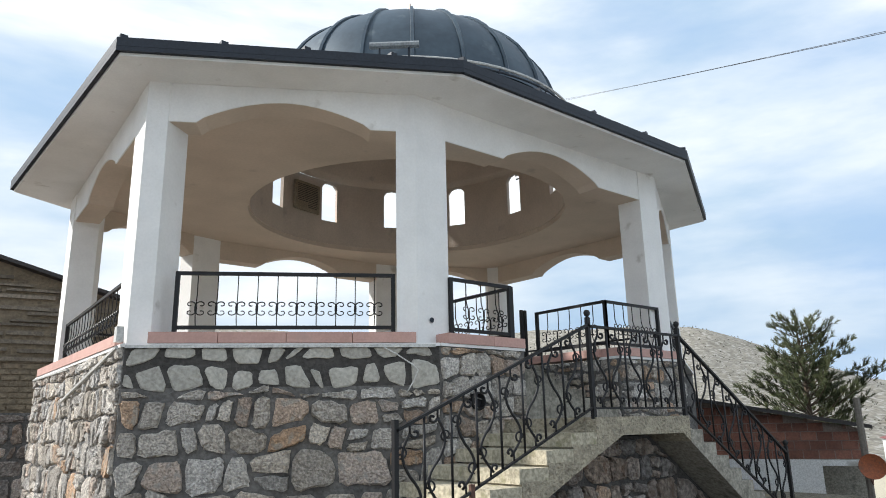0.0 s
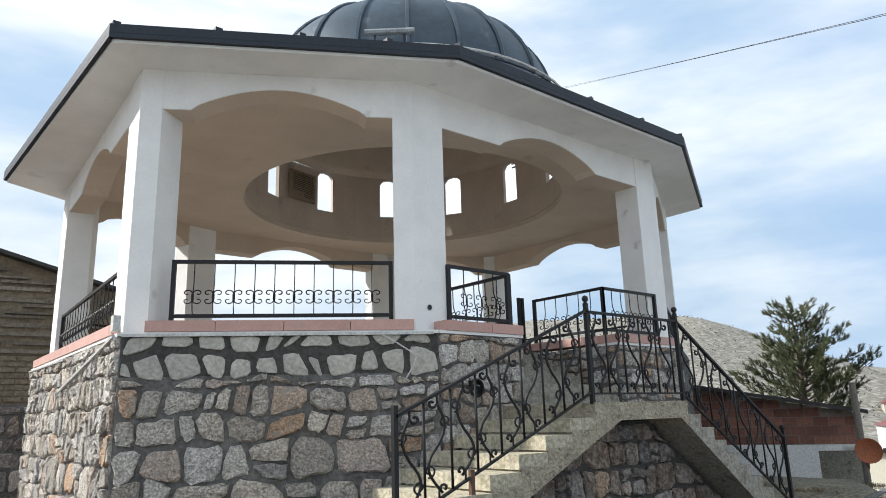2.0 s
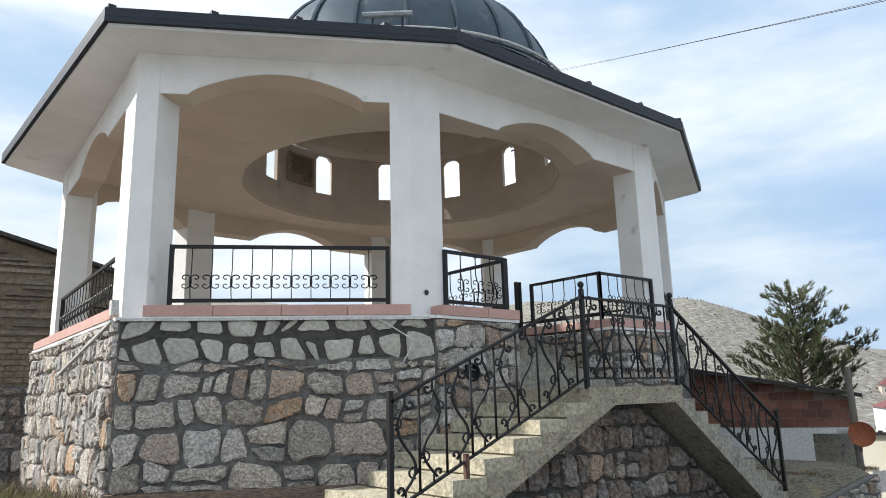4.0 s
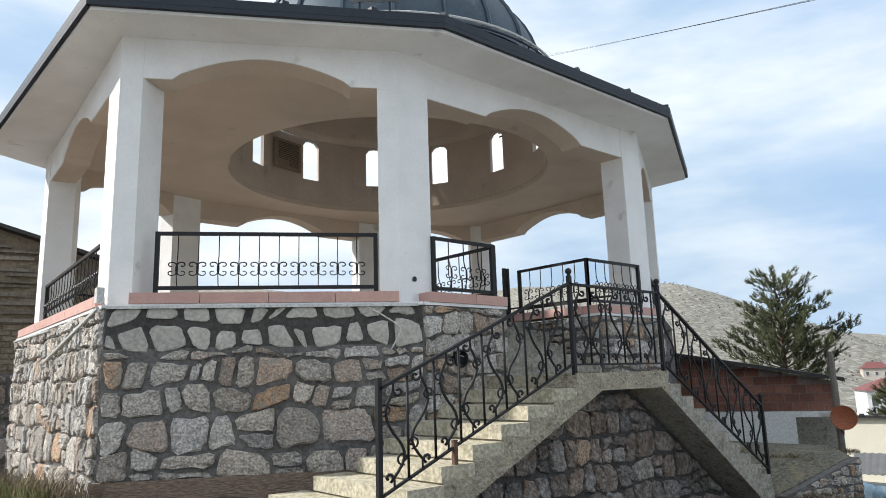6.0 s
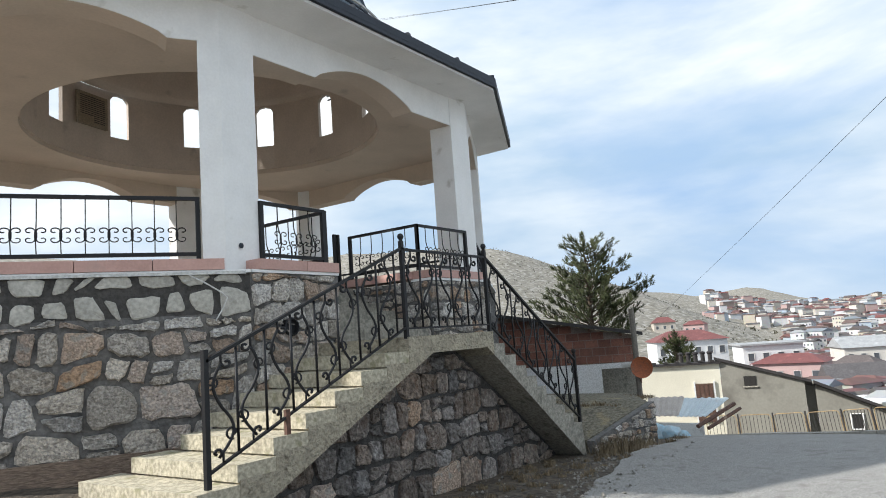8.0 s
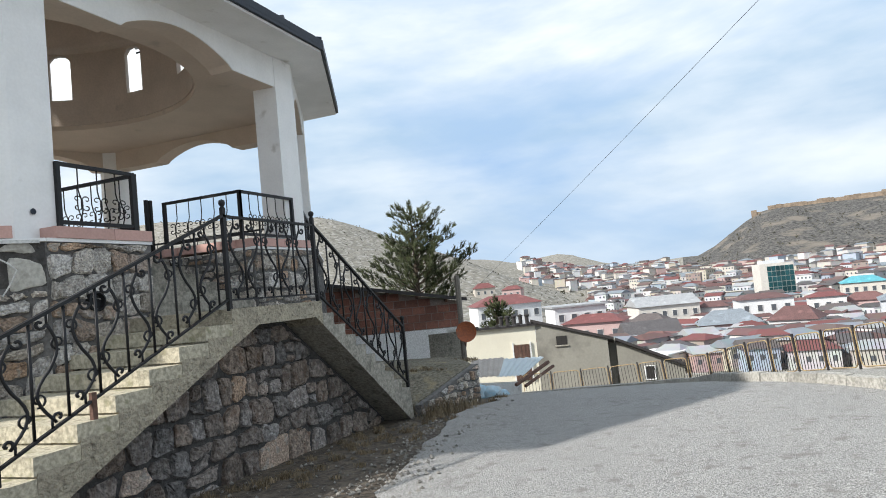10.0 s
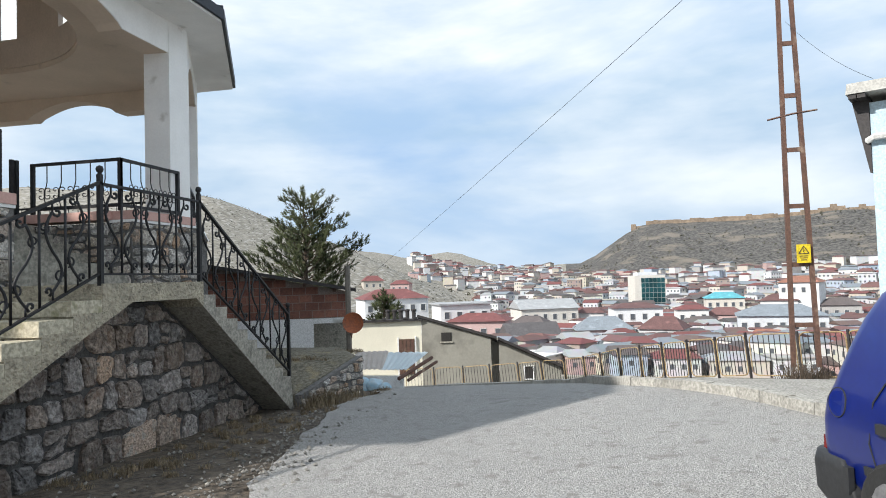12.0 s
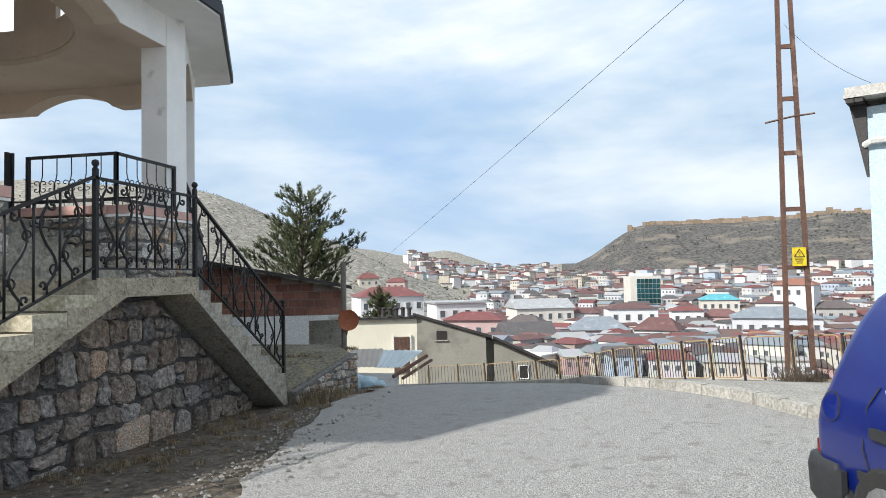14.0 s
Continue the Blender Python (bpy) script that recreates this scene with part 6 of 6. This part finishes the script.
# ---- the town in the valley ----
WALL_COLOURS = [(0.60, 0.60, 0.60), (0.70, 0.71, 0.72), (0.55, 0.50, 0.44), (0.62, 0.58, 0.52), (0.50, 0.36, 0.345), (0.58, 0.60, 0.63), (0.64, 0.61, 0.56), (0.40, 0.39, 0.38), (0.70, 0.69, 0.68), (0.44, 0.51, 0.60), (0.36, 0.29, 0.26), (0.54, 0.49, 0.41)]
ROOF_COLOURS = [(0.185, 0.065, 0.062), (0.135, 0.07, 0.066), (0.12, 0.10, 0.097), (0.27, 0.125, 0.085), (0.22, 0.25, 0.28), (0.10, 0.093, 0.096), (0.36, 0.37, 0.38), (0.175, 0.088, 0.082), (0.10, 0.36, 0.42)]
M_TOWNWALL = palette("town_walls", WALL_COLOURS)
M_TOWNROOF = palette("town_roofs", ROOF_COLOURS[:3] + ROOF_COLOURS[4:8] + [(0.15, 0.10, 0.09)], 0.8)
M_PANE = material("window_dark", (0.10, 0.11, 0.125), 0.3, scale=0.5, bump=0)


def house_shape(w, d, h, roof, pitch):
    """Walls, roof and the window places of a plain house; origin at its foot, front to -x."""
    wv = [(-d / 2, -w / 2, -14), (d / 2, -w / 2, -14), (d / 2, w / 2, -14), (-d / 2, w / 2, -14), (-d / 2, -w / 2, h), (d / 2, -w / 2, h), (d / 2, w / 2, h), (-d / 2, w / 2, h)]
    wf = [(0, 1, 5, 4), (1, 2, 6, 5), (2, 3, 7, 6), (3, 0, 4, 7), (4, 5, 6, 7)]
    o = 0.45
    a, b = d / 2 + o, w / 2 + o
    if roof == "flat":
        rv = [(-a, -b, h + 0.02), (a, -b, h + 0.02), (a, b, h + 0.02), (-a, b, h + 0.02), (-a, -b, h + 0.3), (a, -b, h + 0.3), (a, b, h + 0.3), (-a, b, h + 0.3)]
        rf = [(0, 3, 2, 1), (4, 5, 6, 7), (0, 1, 5, 4), (1, 2, 6, 5), (2, 3, 7, 6), (3, 0, 4, 7)]
    else:
        k = 0 if roof == "gable" else b * 0.55
        rv = [(-a, -b, h), (a, -b, h), (a, b, h), (-a, b, h), (0, -b + k, h + pitch), (0, b - k, h + pitch)]
        rf = [(0, 3, 2, 1), (0, 4, 5, 3), (1, 2, 5, 4), (0, 1, 4), (2, 3, 5)]
    wins = []
    floors = max(1, int(h / 2.9))
    cols = max(2, int(w / 2.1))
    for i in range(floors):
        for j in range(cols):
            wins.append((-d / 2, -w / 2 + w * (j + 0.5) / cols, h - 1.9 - 2.9 * i, "f"))
        for j in range(max(1, int(d / 3.2))):
            n = max(1, int(d / 3.2))
            wins.append((-d / 2 + d * (j + 0.5) / n, -w / 2, h - 1.9 - 2.9 * i, "r"))
            wins.append((-d / 2 + d * (j + 0.5) / n, w / 2, h - 1.9 - 2.9 * i, "l"))
    return wv, wf, rv, rf, wins


def window_quad(x, y, z, side, ww=0.95, hh=1.15):
    g = 0.05
    if side == "f":
        return [(x - g, y - ww / 2, z - hh / 2), (x - g, y + ww / 2, z - hh / 2), (x - g, y + ww / 2, z + hh / 2), (x - g, y - ww / 2, z + hh / 2)]
    s = -g if side == "r" else g
    return [(x - ww / 2, y + s, z - hh / 2), (x + ww / 2, y + s, z - hh / 2), (x + ww / 2, y + s, z + hh / 2), (x - ww / 2, y + s, z + hh / 2)]


MESH_PANE = mesh_of(boxbm(bmesh.new(), -0.05, 0.02, -0.45, 0.45, -0.6, 0.6), "window", M_PANE)
MESH_FRAME = mesh_of(tube(bmesh.new(), [(-0.05, -0.5, -0.65), (-0.05, 0.5, -0.65), (-0.05, 0.5, 0.65), (-0.05, -0.5, 0.65), (-0.05, -0.5, -0.65)], 0.07, 4), "window_frame", M_PVC)


def wall_paint(i):
    c = WALL_COLOURS[i % len(WALL_COLOURS)]
    return material("house_wall", c, 0.88, dark=tuple(k * 0.85 for k in c), scale=0.5, bump=0.15, stain=tuple(k * 0.7 for k in c), stain_scale=0.6, stain_at=0.62)


def roof_paint(i):
    c = ROOF_COLOURS[i % len(ROOF_COLOURS)]
    return material("house_roof", c, 0.8, dark=tuple(k * 0.75 for k in c), scale=0.8, bump=0.3, bump_scale=6, stain=tuple(min(1, k * 1.4) for k in c), stain_scale=0.5, stain_at=0.6)


PAINT_W = [wall_paint(i) for i in range(len(WALL_COLOURS))]
PAINT_R = [roof_paint(i) for i in range(len(ROOF_COLOURS))]


def near_house(dist, bearing, w, d, h, roof, pitch, turn, wi, ri, label, foot):
    x, y = EYE_XY.x + dist * math.cos(radians(bearing)), EYE_XY.y + dist * math.sin(radians(bearing))
    t = thing("town_house", label, "house", "houses in the valley", place=Matrix.Translation((x, y, foot)) @ Matrix.Rotation(radians(bearing + turn), 4, "Z"))
    wv, wf, rv, rf, wins = house_shape(w, d, h, roof, pitch)
    for name, vs, fs, mat in (("wall", wv, wf, PAINT_W[wi]), ("roof", rv, rf, PAINT_R[ri])):
        me = bpy.data.meshes.new(name)
        me.from_pydata(vs, [], fs)
        me.materials.append(mat)
        part(name, me, mat, t)
    for wx, wy, wz, side in wins:
        if side == "l" and turn > 0 or side == "r" and turn < 0:
            continue
        rot = {"f": 0, "r": math.pi / 2, "l": -math.pi / 2}[side]
        win = part("window", MESH_PANE, M_PANE, t, place=Matrix.Translation((wx, wy, wz)) @ Matrix.Rotation(rot, 4, "Z"))
        part("window_frame", MESH_FRAME, M_PVC, win)


# the houses that stand out: distance, bearing, width, depth, height, roof, pitch, turn, wall, roof colour, label, foot
near_house(103, 3.15, 9.45, 8.2, 2.2, "hip", 2.9, -18, 1, 0, "house with a wide red tin roof below the bend", -12.9)
near_house(121, 5.55, 8.6, 7.5, 2.6, "gable", 2.7, 16, 3, 5, "cream house with a dark pitched roof", -11.9)
near_house(157, 3.02, 6.02, 5.2, 2.5, "gable", 1.9, -22, 2, 0, "small house with a dull red roof", -13.7)
near_house(149, -0.26, 11.04, 9.0, 2.8, "hip", 2.5, 6, 4, 4, "salmon-coloured house with a grey-blue roof", -12.8)
near_house(161, -2.79, 10.32, 9.0, 6.8, "hip", 1.0, 10, 1, 1, "white three-storey block with a brown-red roof", -13.1)
near_house(138, -4.98, 7.74, 6.8, 2.8, "hip", 2.2, -14, 0, 1, "white house with a dark red hipped roof", -12.0)
near_house(182, -7.00, 7.36, 6.0, 5.9, "hip", 1.0, 8, 8, 0, "white three-storey house with a low red roof", -13.9)
near_house(153, -13.20, 15.64, 11.0, 3.7, "hip", 2.0, 4, 5, 4, "long grey house with a grey-blue roof", -11.4)
near_house(205, -14.76, 9.45, 8.2, 3.8, "hip", 1.7, -12, 1, 3, "white block with an orange tiled roof", -6.3)
near_house(234, -9.40, 11.04, 9.0, 2.5, "hip", 1.8, 6, 3, 8, "low hall with a turquoise sheet roof", -9.9)
near_house(104, -10.86, 8.6, 7.5, 3.0, "hip", 3.2, 12, 1, 1, "white house with a broad brown-red tiled roof", -13.5)
near_house(132, -12.30, 7.74, 6.8, 3.0, "hip", 2.7, -20, 6, 3, "cream house with an orange-red tiled roof", -14.7)
near_house(115, -15.75, 8.28, 6.8, 3.2, "gable", 1.7, -8, 1, 0, "white house with a red tin roof", -12.7)
near_house(145, 16.80, 12.9, 11.0, 4.3, "hip", 1.9, 12, 1, 0, "long white block with a dull red roof", -6.7)
near_house(171, 4.38, 13.76, 11.0, 3.1, "gable", 2.1, 16, 6, 6, "long cream hall with a pale roof", -9.6)
near_house(128, 9.55, 10.32, 9.0, 2.3, "hip", 1.3, -10, 4, 0, "red-walled house with a maroon sheet roof", -8.7)
near_house(133, 11.16, 9.45, 8.2, 2.8, "flat", 0.6, 14, 1, 6, "white house with a flat grey roof", -6.4)
near_house(291, 18.26, 8.28, 6.8, 2.8, "hip", 2.2, 8, 2, 0, "cream house with a red roof on the slope", -1.8)
near_house(291, 15.90, 7.74, 6.8, 3.1, "hip", 1.6, -12, 4, 0, "brick-red house on the slope", -3.7)
near_house(197, 8.79, 7.2, 6.0, 2.9, "gable", 1.8, 14, 0, 5, "white house with a dark gabled roof", -14.8)
near_house(151, 5.44, 7.2, 6.0, 2.2, "hip", 1.6, -16, 7, 2, "grey house with a dull brown roof", -11.0)
near_house(197, 2.81, 7.2, 6.0, 2.4, "flat", 1.4, 10, 8, 6, "white house with a flat grey roof", -12.4)
near_house(172, 0.56, 6.3, 5.2, 2.0, "hip", 1.2, -8, 0, 1, "white house with a brown-red roof", -9.9)
near_house(211, -5.22, 5.4, 4.5, 3.4, "gable", 1.3, 20, 2, 7, "small cream house with a red roof", -14.2)
near_house(179, -7.52, 7.2, 6.0, 3.6, "hip", 1.9, -15, 3, 0, "cream house with a dull red roof", -18.4)
near_house(197, -7.83, 7.2, 6.0, 2.7, "gable", 1.6, 12, 0, 5, "white house with a dark gabled roof", -15.1)
near_house(185, -9.46, 8.1, 6.8, 3.5, "hip", 1.7, -6, 4, 7, "pink house with a red hipped roof", -13.0)
near_house(191, -9.76, 6.3, 5.2, 2.3, "flat", 2.1, 18, 8, 6, "white house with a flat grey roof", -16.7)
near_house(205, -13.37, 9.0, 7.5, 2.2, "hip", 1.7, -10, 0, 1, "white house with a brown-red roof", -9.3)
near_house(205, -17.05, 9.0, 7.5, 3.7, "hip", 1.8, 8, 7, 2, "grey house with a dull brown roof", -12.1)
near_house(197, -16.87, 7.2, 6.0, 3.2, "gable", 1.8, -14, 0, 0, "white house with a red gabled roof", -16.4)
near_house(148, 0.56, 5.4, 4.5, 3.8, "gable", 1.8, 16, 7, 5, "small grey house with a dark roof", -19.1)
near_house(148, -1.65, 5.4, 4.5, 3.6, "hip", 2.4, -12, 6, 2, "small cream house with a brown roof", -20.3)
near_house(141, -4.26, 7.2, 6.0, 4.0, "gable", 1.6, 10, 0, 7, "white house with a red gabled roof", -18.1)
near_house(151, -7.11, 7.2, 6.0, 3.9, "hip", 2.4, -18, 1, 1, "white house with a brown-red hipped roof", -21.1)

# the glazed office tower
tw_d, tw_b = 285, -3.95
tx, ty = EYE_XY.x + tw_d * math.cos(radians(tw_b)), EYE_XY.y + tw_d * math.sin(radians(tw_b))
tower = thing("office_tower", "pale office tower with a dark green glass front", "tower", place=Matrix.Translation((tx, ty, -20)) @ Matrix.Rotation(radians(tw_b + 14), 4, "Z"))
part("shaft", boxbm(bmesh.new(), -4, 8, -5.5, 6.2, -14, 20.0), PAINT_W[6], tower)
part("roof_plant", boxbm(bmesh.new(), -2, 6, -3, 4.5, 20.01, 21.2), PAINT_W[5], tower)
M_GREENGLASS = material("green_glass", (0.015, 0.075, 0.085), 0.15, 0.0, scale=0.4, bump=0, per_object=0.4)
gm_ = mesh_of(boxbm(bmesh.new(), -0.12, 0.0, 0.08, 1.42, 0.12, 1.85), "glass_pane", M_GREENGLASS)
for i in range(14):
    for j in range(6):
        part("glass_pane", gm_, M_GREENGLASS, tower, place=Matrix.Translation((-4.01, -5.3 + 1.52 * j, -8 + 1.93 * i)))

# all the others, too many to count
rng = random.Random(2024)
tv, tf, tm = [], [], []


def add(vs, fs, mat_i, m):
    i = len(tv)
    tv.extend([tuple(m @ Vector(p)) for p in vs])
    tf.extend([tuple(i + k for k in q) for q in fs])
    tm.extend([mat_i] * len(fs))


r = 78.0
while r < 900:
    b = -27 + rng.uniform(0, 1)
    while b < 30:
        lim = 640 if b < 3 else 900
        if b > 9.5:
            lim = max(0, 240 - (b - 9.5) * 14)
        if 9.5 < b < 15 and r > 600:
            lim = 900
        s = min(0.85, max(0.44, r / 480))
        w = rng.uniform(6, 13) * s
        if r < lim and rng.random() < 0.88:
            rr = r * rng.uniform(0.97, 1.03)
            x, y = EYE_XY.x + rr * math.cos(radians(b)), EYE_XY.y + rr * math.sin(radians(b))
            z = ground_z(x, y)
            h = rng.choice((3.2, 4.5, 5.8, 5.8, 8.6, 10.0)) * rng.uniform(0.85, 1.1)
            if r < 150:
                h = min(h, 8.0)
            style = rng.choice(("hip", "flat", "gable", "gable", "hip"))
            m = Matrix.Translation((x, y, z)) @ Matrix.Rotation(radians(b + rng.uniform(-50, 50)), 4, "Z")
            wv, wf, rv, rf, wins = house_shape(w / s, rng.uniform(7, 11), h, style, rng.uniform(0.9, 2.0))
            m = m @ Matrix.Diagonal((s, s, s, 1))
            add(wv, wf, 0, m)
            add(rv, rf, 1 if style != "flat" or rng.random() < 0.5 else 0, m)
            if r < 560:
                for q in wins:
                    if rng.random() < 0.85:
                        add(window_quad(*q), [(0, 1, 2, 3)], 2, m)
        b += math.degrees((w + rng.uniform(0.6, 3.8) * s) / r)
    r *= 1.021
me = bpy.data.meshes.new("town")
me.from_pydata(tv, [], tf)
for q in (M_TOWNWALL, M_TOWNROOF, M_PANE):
    me.materials.append(q)
me.polygons.foreach_set("material_index", tm)
tagged(new("town", me), "dense town of white, cream and red-roofed houses filling the valley", "town", kind="stuff")

# scattered shrubs and trees of the valley and the bare ridge
M_SHRUB = material("grey_green_shrub", (0.09, 0.085, 0.055), 0.9, dark=(0.05, 0.05, 0.035), scale=0.4, bump=0, per_island=0.4)
v, f = [], []
for _ in range(4200):
    pick = rng.random()
    if pick < 0.22:
        b, r = rng.uniform(-30, 3), rng.uniform(640, 850)
        size = rng.uniform(0.6, 1.7)
    elif pick < 0.82:
        b, r = rng.uniform(8, 46), rng.uniform(150, 560)
        size = rng.uniform(0.25, 0.6)
    else:
        b, r = rng.uniform(-25, 12), 120 * (5.5 ** rng.random())
        size = rng.uniform(1.2, 2.6)
    x, y = EYE_XY.x + r * math.cos(radians(b)), EYE_XY.y + r * math.sin(radians(b))
    z = ground_z(x, y)
    for _ in range(6):
        c = Vector((x + rng.uniform(-1, 1) * size * 0.5, y + rng.uniform(-1, 1) * size * 0.5, z + rng.uniform(0.2, 1.2) * size))
        i = len(v)
        s = size * 0.55
        v += [tuple(c + Vector((rng.uniform(-s, s), rng.uniform(-s, s), rng.uniform(-s, s)))) for _ in range(4)]
        f += [(i, i + 1, i + 2), (i, i + 2, i + 3), (i, i + 3, i + 1), (i + 1, i + 3, i + 2)]
me = bpy.data.meshes.new("shrubs")
me.from_pydata(v, [], f)
me.materials.append(M_SHRUB)
tagged(new("shrubs", me), "low dark shrubs dotted over the bare slopes and gardens", "shrubs", kind="stuff")

# castle walls along the crest of the hill
M_CASTLE = material("tan_castle_stone", (0.29, 0.225, 0.165), 0.95, dark=(0.18, 0.14, 0.105), scale=0.08, bump=0.5, bump_scale=0.5, distance=0.5)
castle = thing("castle_wall", "ruined tan castle wall along the hill crest", "castle")
b = -3.0
k = 0
while b > -34:
    b2 = b - rng.uniform(0.7, 1.1)
    R = 890
    p = Vector((EYE_XY.x + R * math.cos(radians(b)), EYE_XY.y + R * math.sin(radians(b))))
    q = Vector((EYE_XY.x + R * math.cos(radians(b2)), EYE_XY.y + R * math.sin(radians(b2))))
    z = min(ground_z(p.x, p.y), ground_z(q.x, q.y))
    m = wall_place(q, p)
    L = (p - q).length
    hh = rng.uniform(2.4, 5.2)
    n = 6
    low = [(0, -1.5, z - 6), (L, -1.5, z - 6), (L, 1.5, z - 6), (0, 1.5, z - 6)]
    high = [(0, -1.5, z + hh * rng.uniform(0.7, 1)), (L, -1.5, z + hh * rng.uniform(0.7, 1)), (L, 1.5, z + hh), (0, 1.5, z + hh)]
    part("wall_stretch", prism(bmesh.new(), low, high), M_CASTLE, castle, place=m)
    if k % 2 == 0:
        part("wall_tower", boxbm(bmesh.new(), -2.6, 2.6, -3.4, 2.4, z - 6, z + hh + rng.uniform(0.3, 2.8), Matrix.Translation((p.x, p.y, 0))), M_CASTLE, castle)
    b = b2
    k += 1
